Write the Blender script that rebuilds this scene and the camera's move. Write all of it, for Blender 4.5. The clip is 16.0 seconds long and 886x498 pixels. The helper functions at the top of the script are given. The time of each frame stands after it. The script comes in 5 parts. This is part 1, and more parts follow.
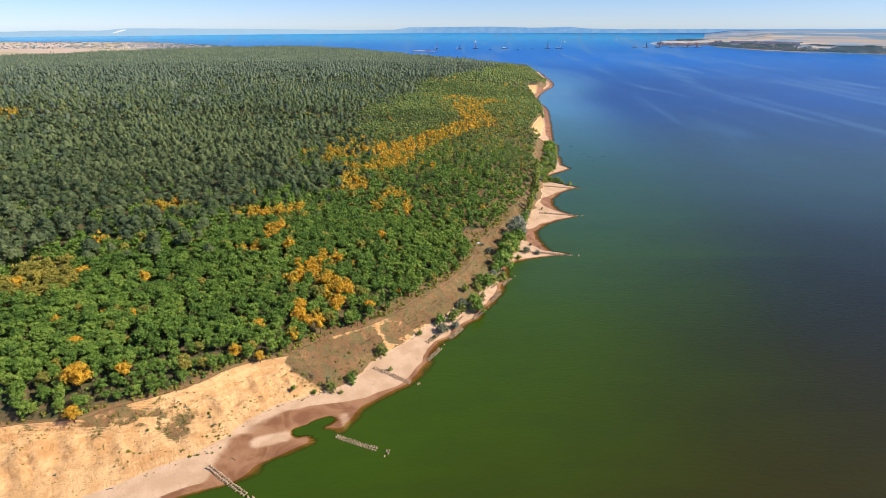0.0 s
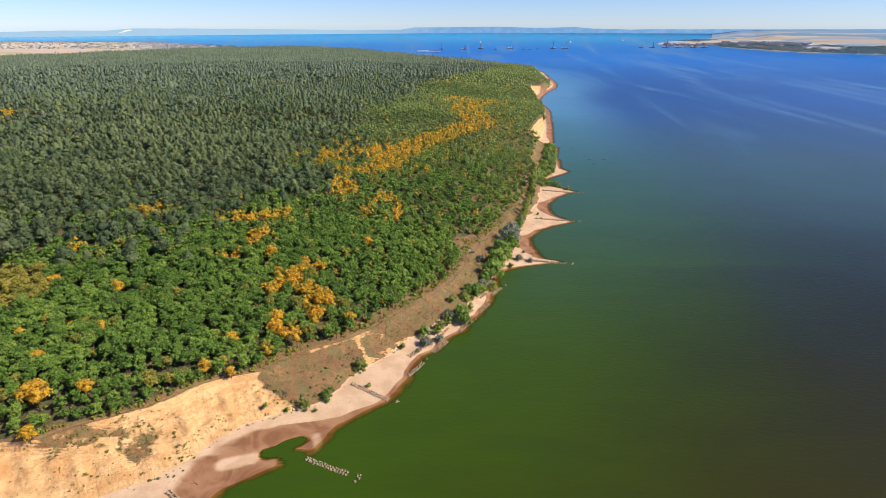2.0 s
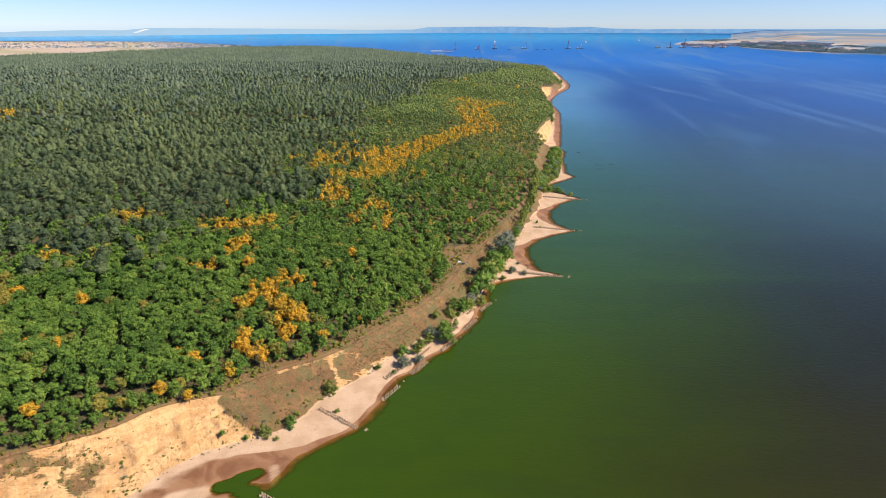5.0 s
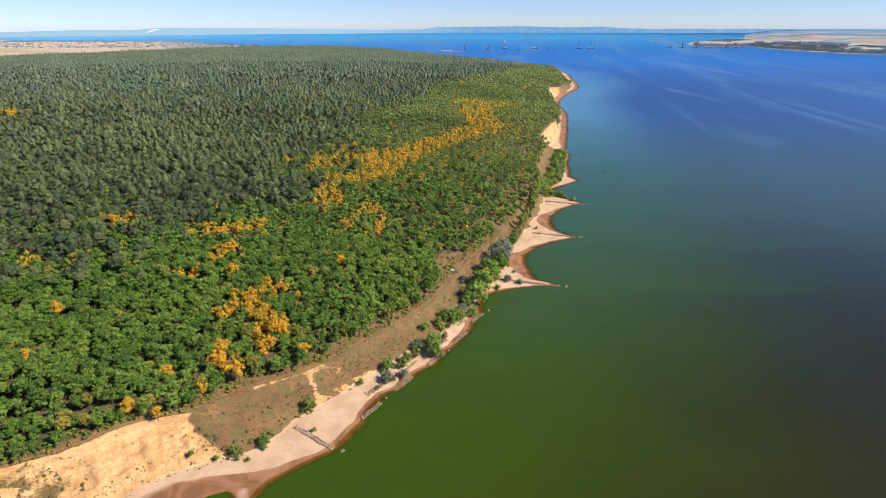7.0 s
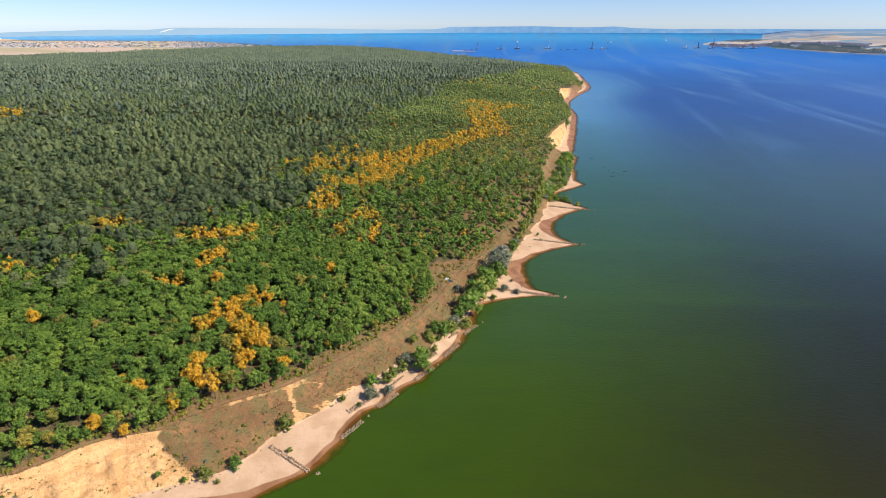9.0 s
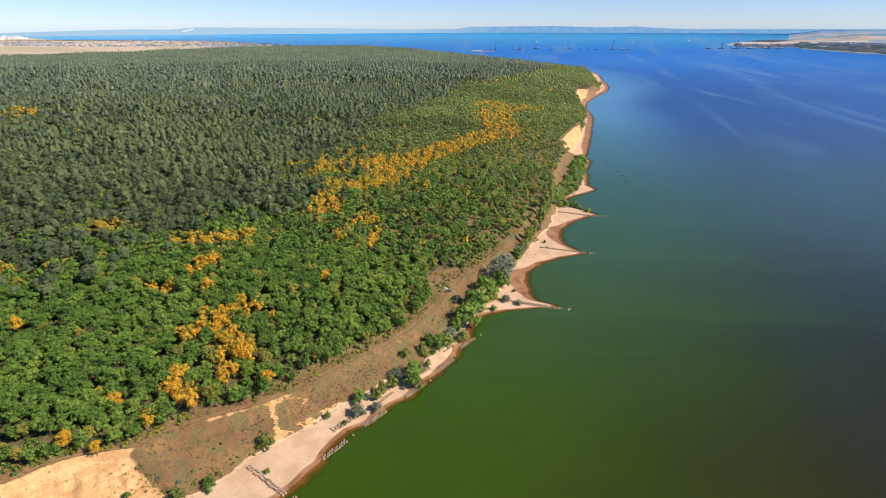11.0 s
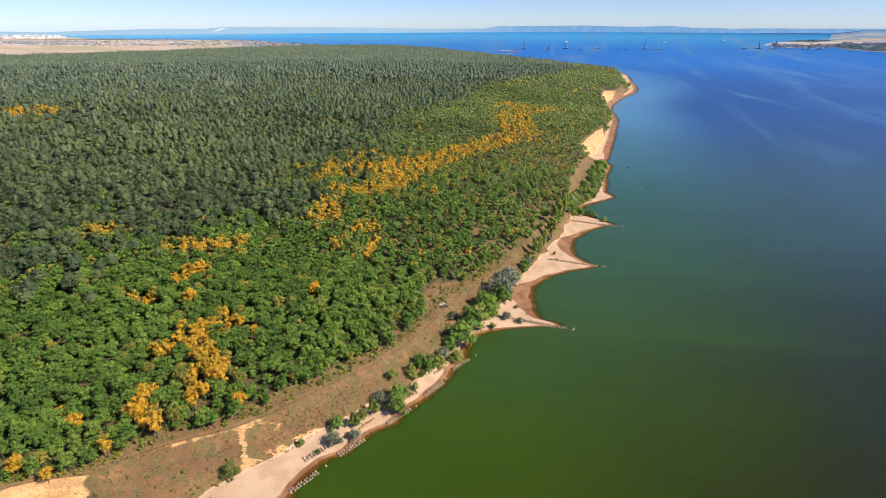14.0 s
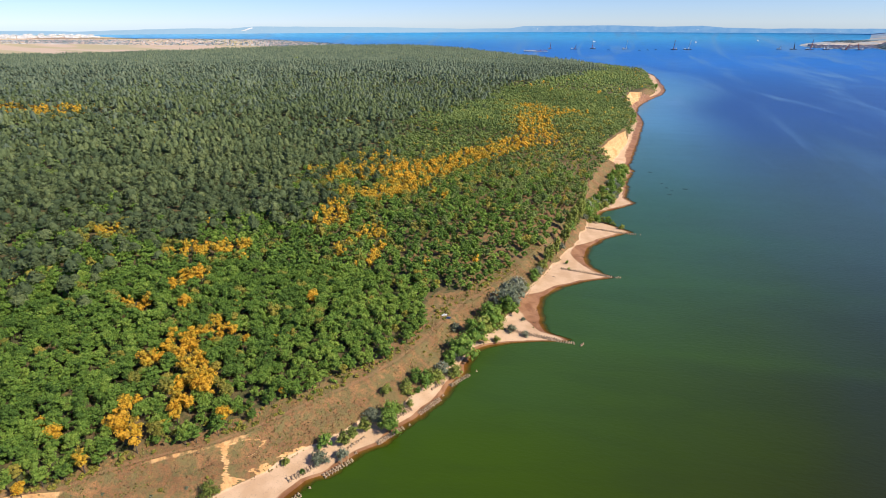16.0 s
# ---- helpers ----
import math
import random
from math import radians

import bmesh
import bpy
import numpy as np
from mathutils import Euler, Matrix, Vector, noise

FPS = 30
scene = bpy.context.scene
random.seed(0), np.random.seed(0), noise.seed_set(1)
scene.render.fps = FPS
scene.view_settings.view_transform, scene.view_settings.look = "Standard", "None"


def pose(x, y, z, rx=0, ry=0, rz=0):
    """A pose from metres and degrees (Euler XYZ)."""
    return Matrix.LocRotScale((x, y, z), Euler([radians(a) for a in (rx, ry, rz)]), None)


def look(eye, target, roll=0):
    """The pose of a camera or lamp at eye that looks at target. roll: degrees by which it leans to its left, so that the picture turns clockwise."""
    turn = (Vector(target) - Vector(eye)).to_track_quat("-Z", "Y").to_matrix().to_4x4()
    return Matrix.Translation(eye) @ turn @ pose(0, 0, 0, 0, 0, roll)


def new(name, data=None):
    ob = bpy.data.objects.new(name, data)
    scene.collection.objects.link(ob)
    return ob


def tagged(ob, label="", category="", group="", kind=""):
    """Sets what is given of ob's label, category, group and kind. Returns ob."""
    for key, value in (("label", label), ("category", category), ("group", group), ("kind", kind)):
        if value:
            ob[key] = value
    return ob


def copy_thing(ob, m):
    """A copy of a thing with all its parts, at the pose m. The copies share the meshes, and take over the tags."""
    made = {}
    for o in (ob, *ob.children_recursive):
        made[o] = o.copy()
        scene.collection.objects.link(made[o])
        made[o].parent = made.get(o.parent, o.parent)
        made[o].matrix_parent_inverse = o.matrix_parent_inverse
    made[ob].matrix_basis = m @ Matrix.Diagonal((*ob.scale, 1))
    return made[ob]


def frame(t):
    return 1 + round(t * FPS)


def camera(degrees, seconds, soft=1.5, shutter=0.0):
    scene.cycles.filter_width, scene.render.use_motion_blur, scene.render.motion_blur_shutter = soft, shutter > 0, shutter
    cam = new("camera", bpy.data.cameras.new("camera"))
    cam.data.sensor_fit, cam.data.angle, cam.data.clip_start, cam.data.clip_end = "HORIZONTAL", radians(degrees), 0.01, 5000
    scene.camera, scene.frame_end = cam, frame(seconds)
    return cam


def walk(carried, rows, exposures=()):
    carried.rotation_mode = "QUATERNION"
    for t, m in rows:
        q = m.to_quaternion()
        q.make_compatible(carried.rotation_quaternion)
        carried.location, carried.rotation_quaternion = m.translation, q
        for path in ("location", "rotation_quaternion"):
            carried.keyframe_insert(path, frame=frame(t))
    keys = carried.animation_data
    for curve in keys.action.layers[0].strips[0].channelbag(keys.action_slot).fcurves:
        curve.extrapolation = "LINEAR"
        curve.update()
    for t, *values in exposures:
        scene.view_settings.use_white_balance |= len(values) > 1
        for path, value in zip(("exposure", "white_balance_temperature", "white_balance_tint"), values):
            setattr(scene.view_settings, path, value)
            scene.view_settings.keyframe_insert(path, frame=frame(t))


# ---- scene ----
# ---- camera ----
cam = camera(76.96, 16.0, soft=0.6)
# seconds, place, yaw, pitch, roll
ROWS = [
    (0, 0.00, 0.00, 226.28, 0.000, -22.006, 0.075),
    (0.5, 4.20, 4.76, 226.34, 0.140, -22.001, 0.074),
    (1, 8.39, 9.52, 226.40, 0.291, -21.996, 0.071),
    (1.5, 12.55, 14.28, 226.46, 0.469, -21.995, 0.068),
    (2, 16.64, 19.03, 226.51, 0.693, -21.995, 0.065),
    (2.5, 20.63, 23.78, 226.56, 0.970, -21.998, 0.060),
    (3, 24.64, 28.53, 226.61, 1.244, -22.004, 0.057),
    (3.5, 28.68, 33.29, 226.66, 1.503, -22.010, 0.054),
    (4, 32.72, 38.04, 226.71, 1.756, -22.017, 0.053),
    (6.5, 52.22, 62.36, 227.00, 3.189, -22.035, 0.071),
    (7, 56.10, 67.32, 226.98, 3.461, -22.044, 0.072),
    (7.5, 59.92, 72.30, 226.96, 3.758, -22.050, 0.070),
    (8, 63.70, 77.35, 226.97, 4.093, -22.052, 0.067),
    (8.5, 67.43, 82.42, 226.99, 4.464, -22.052, 0.062),
    (9, 71.11, 87.49, 227.00, 4.865, -22.054, 0.057),
    (11.5, 89.05, 113.32, 227.30, 7.378, -22.073, 0.049),
    (12, 92.45, 118.59, 227.31, 7.865, -22.081, 0.050),
    (12.5, 95.84, 123.87, 227.32, 8.349, -22.090, 0.052),
    (13, 99.19, 129.15, 227.31, 8.844, -22.102, 0.054),
    (13.5, 102.50, 134.47, 227.31, 9.350, -22.112, 0.057),
    (14, 105.80, 139.84, 227.33, 9.867, -22.119, 0.060),
    (14.5, 109.03, 145.26, 227.34, 10.426, -22.124, 0.062),
    (15, 112.11, 150.67, 227.35, 11.078, -22.129, 0.059),
    (15.5, 115.08, 156.08, 227.36, 11.790, -22.133, 0.053),
    (16, 118.02, 161.46, 227.34, 12.521, -22.140, 0.046),
]
walk(cam, [(t, pose(x, y, z, 90 + pitch, roll, yaw)) for t, x, y, z, yaw, pitch, roll in ROWS])

# ---- light ----
SUN_ELEV, SUN_AZ = 42.0, 104.0          # degrees above the horizon; degrees clockwise from ahead (+y)
world = bpy.data.worlds.new("world")
scene.world = world
world.use_nodes = True
wn = world.node_tree
sky = wn.nodes.new("ShaderNodeTexSky")
sky.sky_type, sky.sun_disc = "NISHITA", False
sky.sun_elevation, sky.sun_rotation = radians(SUN_ELEV), radians(SUN_AZ)
sky.altitude, sky.air_density, sky.dust_density, sky.ozone_density = 1500, 1.0, 0.0, 3.0
wn.nodes["Background"].inputs["Strength"].default_value = 0.098
clear = wn.nodes.new("ShaderNodeMix")
clear.data_type, clear.blend_type = "RGBA", "MULTIPLY"
clear.inputs[0].default_value = 1.0
clear.inputs[7].default_value = (0.69, 0.83, 1.23, 1)
wn.links.new(sky.outputs[0], clear.inputs[6])
wn.links.new(clear.outputs[2], wn.nodes["Background"].inputs["Color"])
sun = new("sun", bpy.data.lights.new("sun", "SUN"))
sun.data.energy, sun.data.angle, sun.data.color = 5.2, radians(0.5), (1.0, 0.90, 0.75)
_a, _e = radians(SUN_AZ), radians(SUN_ELEV)
sun.matrix_world = look((300 * math.sin(_a), 300 * math.cos(_a), 600), (300 * math.sin(_a) - math.sin(_a) * math.cos(_e), 300 * math.cos(_a) - math.cos(_a) * math.cos(_e), 600 - math.sin(_e)))
scene.view_settings.exposure = 0.26

# ---- small helpers ----
rng = np.random.default_rng(7)


def value_noise(x, y, size, seed=0):
    """Smooth noise from 0 to 1, with cells of that size in metres."""
    x, y = np.asarray(x, float) / size, np.asarray(y, float) / size
    ix, iy = np.floor(x).astype(np.int64), np.floor(y).astype(np.int64)
    fx, fy = x - ix, y - iy
    fx, fy = fx * fx * (3 - 2 * fx), fy * fy * (3 - 2 * fy)

    def h(a, b):
        n = (a * 374761393 + b * 668265263 + seed * 974711) & 0x7FFFFFFF
        n = ((n ^ (n >> 13)) * 1274126177) & 0x7FFFFFFF
        return ((n ^ (n >> 16)) & 0xFFFF) / 65535.0

    a, b, c, d = h(ix, iy), h(ix + 1, iy), h(ix, iy + 1), h(ix + 1, iy + 1)
    return (a * (1 - fx) + b * fx) * (1 - fy) + (c * (1 - fx) + d * fx) * fy


def fractal(x, y, size, seed=0, octaves=4):
    total, amp, norm = 0.0, 1.0, 0.0
    for k in range(octaves):
        total = total + amp * value_noise(x, y, size / 2 ** k, seed + 17 * k)
        norm += amp
        amp *= 0.5
    return total / norm


def step(a, b, x):
    v = np.clip((np.asarray(x, float) - a) / (b - a), 0, 1)
    return v * v * (3 - 2 * v)


CENTRE = np.array((59.0, 81.0))
EYE_LEVEL, NEAR_R, SPAN_R = 227.0, 2600.0, 2180.0


def far(p):
    """Draws the distance in: what lies beyond 2.6 km is moved along its line of sight, to within 4.8 km."""
    p = np.array(p, float)
    dx, dy = p[:, 0] - CENTRE[0], p[:, 1] - CENTRE[1]
    r = np.hypot(dx, dy)
    k = np.where(r > NEAR_R, (NEAR_R + SPAN_R * (1 - np.exp(-(r - NEAR_R) / SPAN_R))) / np.maximum(r, 1), 1.0)
    return np.stack([CENTRE[0] + dx * k, CENTRE[1] + dy * k, EYE_LEVEL + (p[:, 2] - EYE_LEVEL) * k], 1)


def mesh_from(name, verts, faces, material=None, smooth=False, attributes=None, mats=None, slots=None):
    """A mesh from arrays; faces: (n, 3) or (n, 4)."""
    verts, faces = np.asarray(verts, np.float32), np.asarray(faces, np.int32)
    me = bpy.data.meshes.new(name)
    n, k = faces.shape
    me.vertices.add(len(verts))
    me.vertices.foreach_set("co", verts.ravel())
    me.loops.add(n * k)
    me.loops.foreach_set("vertex_index", faces.ravel())
    me.polygons.add(n)
    me.polygons.foreach_set("loop_start", np.arange(0, n * k, k, dtype=np.int32))
    me.polygons.foreach_set("loop_total", np.full(n, k, np.int32))
    for m in (mats or ([material] if material else [])):
        me.materials.append(m)
    if slots is not None:
        me.polygons.foreach_set("material_index", np.asarray(slots, np.int32))
    for key, values in (attributes or {}).items():
        at = me.attributes.new(key, "FLOAT", "POINT")
        at.data.foreach_set("value", np.asarray(values, np.float32))
    me.polygons.foreach_set("use_smooth", np.full(n, bool(smooth)))
    me.update(calc_edges=True)
    me.validate()
    return me


def grid_faces(rows, cols):
    i = np.arange((rows - 1) * (cols - 1))
    r, c = i // (cols - 1), i % (cols - 1)
    a = r * cols + c
    return np.stack([a, a + 1, a + cols + 1, a + cols], 1)


def part(name, bm, material, parent, label=""):
    """Links a bmesh as one mesh object under a thing or a part."""
    me = bpy.data.meshes.new(name)
    bm.to_mesh(me)
    bm.free()
    me.materials.append(material)
    ob = new(name, me)
    ob.parent = parent
    return tagged(ob, label)


def box(bm, cx, cy, cz, sx, sy, sz, bevel=0.0, rot=0.0, taper=1.0):
    """A box about its centre, with its top drawn in by taper."""
    made = bmesh.ops.create_cube(bm, size=1.0)["verts"]
    m = Matrix.Translation((cx, cy, cz)) @ Matrix.Rotation(rot, 4, "Z")
    for v in made:
        t = taper if v.co.z > 0 else 1.0
        v.co = m @ Vector((v.co.x * sx * t, v.co.y * sy * t, v.co.z * sz))
    if bevel:
        edges = list({e for v in made for e in v.link_edges})
        bmesh.ops.bevel(bm, geom=edges, offset=bevel, segments=1, affect="EDGES")
    return made


def tube(bm, a, b, ra, rb, sides=6):
    """A tapered rod from a to b."""
    a, b = Vector(a), Vector(b)
    m = Matrix.Translation((a + b) / 2) @ (b - a).to_track_quat("Z", "Y").to_matrix().to_4x4()
    bmesh.ops.create_cone(bm, cap_ends=True, segments=sides, radius1=ra, radius2=rb, depth=(b - a).length, matrix=m)


# ---- materials ----
class Nodes:
    """A node material, built line by line."""

    def __init__(self, name):
        self.mat = bpy.data.materials.new(name)
        self.mat.use_nodes = True
        self.tree = self.mat.node_tree
        self.bsdf = self.tree.nodes["Principled BSDF"]

    def add(self, kind, **inputs):
        n = self.tree.nodes.new(kind)
        for key, value in inputs.items():
            self.set(n.inputs[key.replace("_", " ")], value)
        return n

    def set(self, socket, value):
        if isinstance(value, bpy.types.NodeSocket):
            self.tree.links.new(value, socket)
        elif isinstance(value, tuple) and len(value) == 3 and socket.type == "RGBA":
            socket.default_value = (*value, 1)
        else:
            socket.default_value = value

    def out(self, key, value):
        self.set(self.bsdf.inputs[key], value)

    def place(self):
        return self.add("ShaderNodeNewGeometry").outputs["Position"]

    def noise(self, size, detail=4.0, rough=0.55, vector=None, stretch=None, distortion=0.0):
        v = vector or self.place()
        if stretch:
            m = self.add("ShaderNodeMapping", Scale=stretch)
            self.set(m.inputs["Vector"], v)
            v = m.outputs[0]
        n = self.add("ShaderNodeTexNoise", Scale=1.0 / size, Detail=detail, Roughness=rough, Distortion=distortion)
        self.set(n.inputs["Vector"], v)
        return n.outputs[0]

    def attr(self, name):
        n = self.add("ShaderNodeAttribute")
        n.attribute_name = name
        return n.outputs["Fac"]

    def math(self, op, a, b=0.0, c=0.0, clamp=False):
        n = self.add("ShaderNodeMath")
        n.operation, n.use_clamp = op, clamp
        for s, v in zip(n.inputs, (a, b, c)):
            self.set(s, v)
        return n.outputs[0]

    def ramp(self, value, a, b, lo=0.0, hi=1.0):
        n = self.add("ShaderNodeMapRange")
        n.interpolation_type = "SMOOTHSTEP"
        for key, v in (("Value", value), ("From Min", a), ("From Max", b), ("To Min", lo), ("To Max", hi)):
            self.set(n.inputs[key], v)
        return n.outputs[0]

    def mix(self, fac, a, b, kind="MIX"):
        n = self.add("ShaderNodeMix")
        n.data_type, n.blend_type = "RGBA", kind
        self.set(n.inputs[0], fac)
        self.set(n.inputs[6], a)
        self.set(n.inputs[7], b)
        return n.outputs[2]

    def bump(self, height, strength, distance):
        n = self.add("ShaderNodeBump", Distance=distance)
        self.set(n.inputs["Strength"], strength)
        self.set(n.inputs["Height"], height)
        self.out("Normal", n.outputs[0])


def plain(name, colour, rough=0.7, metal=0.0, vary=0.15, size=0.6):
    """A painted, cast or weathered surface with grain at two scales."""
    m = Nodes(name)
    dark = tuple(c * (1 - vary * 1.6) for c in colour)
    light = tuple(min(1, c * (1 + vary)) for c in colour)
    f = m.math("MULTIPLY_ADD", m.noise(size * 6), 0.6, m.math("MULTIPLY", m.noise(size * 0.5), 0.4))
    m.out("Base Color", m.mix(m.ramp(f, 0.35, 0.65), dark, light))
    m.out("Roughness", rough)
    m.out("Metallic", metal)
    return m.mat


def leaf_material(name, dark, mid, light, spread=0.5):
    """Foliage: colour differs from tree to tree (tint) and from clump to clump; tint also carries painted crown shade.
    """
    m = Nodes(name)
    leaf = m.add("ShaderNodeNewGeometry").outputs["Random Per Island"]
    t = m.attr("tint")
    f = m.math("ADD", m.math("MULTIPLY", t, 0.65), m.math("MULTIPLY", leaf, 0.35))
    f = m.math("MULTIPLY_ADD", m.noise(45.0, 3), spread, m.math("SUBTRACT", f, spread * 0.5))
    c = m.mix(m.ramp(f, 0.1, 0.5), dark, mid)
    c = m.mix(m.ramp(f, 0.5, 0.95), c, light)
    # sprays of leaves within each clump, darker in the hollows and lighter on top
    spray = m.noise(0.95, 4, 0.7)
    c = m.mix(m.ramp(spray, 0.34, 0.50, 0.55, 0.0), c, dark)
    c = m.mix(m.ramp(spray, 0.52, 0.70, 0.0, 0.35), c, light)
    m.out("Base Color", c)
    m.out("Roughness", 0.7)
    m.out("Specular IOR Level", 0.3)
    m.bump(spray, 1.0, 1.2)
    # thin leaves let some light through
    thin = m.add("ShaderNodeBsdfTranslucent")
    m.set(thin.inputs[0], c)
    blend = m.add("ShaderNodeMixShader")
    blend.inputs[0].default_value = 0.30
    m.set(blend.inputs[1], m.bsdf.outputs[0])
    m.set(blend.inputs[2], thin.outputs[0])
    m.set(m.tree.nodes["Material Output"].inputs[0], blend.outputs[0])
    return m.mat


OAK = leaf_material("oak_leaves", (0.104, 0.198, 0.036), (0.205, 0.340, 0.054), (0.375, 0.495, 0.088), 0.7)
# second, bluer and paler leaf colours for far pines and oaks: haze painted in
PINE_HAZED = leaf_material("pine_needles_hazed", (0.102, 0.148, 0.100), (0.176, 0.230, 0.144), (0.260, 0.310, 0.182))
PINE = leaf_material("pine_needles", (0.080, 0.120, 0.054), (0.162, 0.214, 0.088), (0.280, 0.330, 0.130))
OAK_HAZED = leaf_material("oak_leaves_hazed", (0.132, 0.205, 0.062), (0.245, 0.332, 0.092), (0.390, 0.460, 0.130), 0.7)
BIRCH = leaf_material("yellow_leaves", (0.52, 0.40, 0.05), (0.88, 0.52, 0.045), (0.95, 0.56, 0.07), 0.4)
RUST = leaf_material("olive_leaves", (0.24, 0.25, 0.05), (0.42, 0.38, 0.07), (0.60, 0.47, 0.09), 0.3)
WILLOW = leaf_material("willow_leaves", (0.17, 0.215, 0.045), (0.32, 0.37, 0.075), (0.47, 0.50, 0.11), 0.3)
OLEASTER = leaf_material("silver_leaves", (0.17, 0.20, 0.12), (0.29, 0.32, 0.21), (0.44, 0.46, 0.34), 0.3)
BARK = plain("bark", (0.10, 0.075, 0.055), 0.9, vary=0.3, size=0.3)
CONCRETE = plain("weathered_concrete", (0.40, 0.285, 0.18), 0.85, vary=0.3, size=0.5)


def ground_material():
    m = Nodes("ground")
    # dry grass of the slopes and glades, with green tufts
    big, fine, tuft = m.noise(22.0, 5), m.noise(2.2, 5, 0.65), m.noise(4.5, 4, 0.6)
    grass = m.mix(m.ramp(big, 0.35, 0.65), (0.225, 0.106, 0.042), (0.345, 0.174, 0.068))
    grass = m.mix(m.ramp(fine, 0.48, 0.72), grass, (0.15, 0.095, 0.042))
    grass = m.mix(m.ramp(m.noise(0.9, 4, 0.7), 0.55, 0.72), grass, (0.27, 0.165, 0.085))
    grass = m.mix(m.ramp(m.math("MULTIPLY", tuft, m.math("ADD", big, 0.5)), 0.46, 0.66), grass, (0.150, 0.118, 0.042))
    grass = m.mix(m.ramp(m.noise(15.0, 6, 0.70), 0.52, 0.68, 0.0, 0.5), grass, (0.31, 0.19, 0.062))
    grass = m.mix(m.ramp(m.noise(13.0, 6, 0.74), 0.47, 0.60, 0.0, 0.85), grass, (0.165, 0.135, 0.048))
    grass = m.mix(m.ramp(m.noise(0.75, 5, 0.8), 0.50, 0.64, 0.0, 0.6), grass, (0.10, 0.075, 0.028))
    grass = m.mix(m.ramp(m.noise(1.7, 5, 0.7), 0.62, 0.70), grass, (0.085, 0.080, 0.026))
    grass = m.mix(m.ramp(m.noise(3.2, 5, 0.75), 0.52, 0.60, 0.0, 0.5), grass, (0.130, 0.112, 0.036))
    grass = m.mix(m.ramp(m.noise(1.5, 5, 0.8), 0.53, 0.62, 0.0, 0.55), grass, (0.080, 0.052, 0.024))
    # bare sand cliff with rusty beds and washed rills
    bed = m.noise(7.0, 5, 0.6, stretch=(0.35, 0.35, 3.0), distortion=0.6)
    cliff = m.mix(m.ramp(bed, 0.38, 0.62), (0.61, 0.345, 0.140), (0.75, 0.455, 0.205))
    cliff = m.mix(m.ramp(m.noise(2.4, 6, 0.7), 0.50, 0.72), cliff, (0.42, 0.23, 0.095))
    cliff = m.mix(m.ramp(m.noise(1.0, 5, 0.7), 0.62, 0.70), cliff, (0.24, 0.17, 0.07))
    cliff = m.mix(m.ramp(m.noise(17.0, 4, 0.6), 0.52, 0.66, 0.0, 0.5), cliff, (0.50, 0.235, 0.070))
    turn = m.add("ShaderNodeMapping", Rotation=(0, 0, 0.93))
    m.set(turn.inputs["Vector"], m.place())
    runnel = m.noise(3.2, 6, 0.68, vector=turn.outputs[0], stretch=(0.16, 1.0, 1.0), distortion=0.4)
    cliff = m.mix(m.ramp(runnel, 0.52, 0.68, 0.0, 0.4), cliff, (0.42, 0.205, 0.070))
    cliff = m.mix(m.ramp(runnel, 0.46, 0.34, 0.0, 0.5), cliff, (0.74, 0.47, 0.22))
    # pale beach
    sand = m.mix(m.ramp(m.noise(14.0, 5, 0.6, stretch=(1, 1, 1)), 0.35, 0.65), (0.52, 0.335, 0.195), (0.62, 0.42, 0.265))
    sand = m.mix(m.ramp(m.noise(1.1, 4), 0.55, 0.8), sand, (0.38, 0.26, 0.17))
    wet = m.mix(m.ramp(m.noise(15.0, 6, 0.6, distortion=0.7), 0.36, 0.64), (0.215, 0.090, 0.036), (0.35, 0.178, 0.085))
    # far stubble fields, their colour lightened to stand for haze
    field = m.mix(m.ramp(m.noise(420.0, 2, 0.4, stretch=(1, 2.2, 1)), 0.42, 0.58), (0.56, 0.42, 0.31), (0.44, 0.37, 0.22))
    ragged = m.math("MULTIPLY", m.math("SUBTRACT", m.noise(5.0, 5, 0.65), 0.5), 0.9)

    def mask(name):
        return m.ramp(m.math("ADD", m.attr(name), ragged), 0.38, 0.62)

    # leaf litter and undergrowth below the trees, with the shade of the gaps painted in
    litter = m.mix(m.ramp(m.noise(6.0, 5, 0.6), 0.40, 0.62), (0.060, 0.066, 0.020), (0.15, 0.100, 0.042))
    c = m.mix(mask("woods"), grass, litter)
    c = m.mix(mask("field"), c, field)
    c = m.mix(mask("cliff"), c, cliff)
    c = m.mix(m.math("MULTIPLY", mask("track"), 0.4), c, (0.32, 0.18, 0.09))
    c = m.mix(mask("beach"), c, sand)
    c = m.mix(m.ramp(m.math("ADD", m.attr("wet"), m.math("MULTIPLY", ragged, 0.5)), 0.15, 0.85), c, wet)
    m.out("Base Color", c)
    m.out("Roughness", m.ramp(m.attr("wet"), 0.4, 0.7, 0.92, 0.65))
    rough = m.math("ADD", fine, m.math("MULTIPLY", m.noise(0.7, 4), 0.5))
    rough = m.math("MULTIPLY_ADD", m.math("MULTIPLY", runnel, 1.3), m.attr("cliff"), rough)
    m.bump(rough, m.ramp(m.attr("beach"), 0.3, 0.7, 0.7, 0.25), 0.9)
    return m.mat


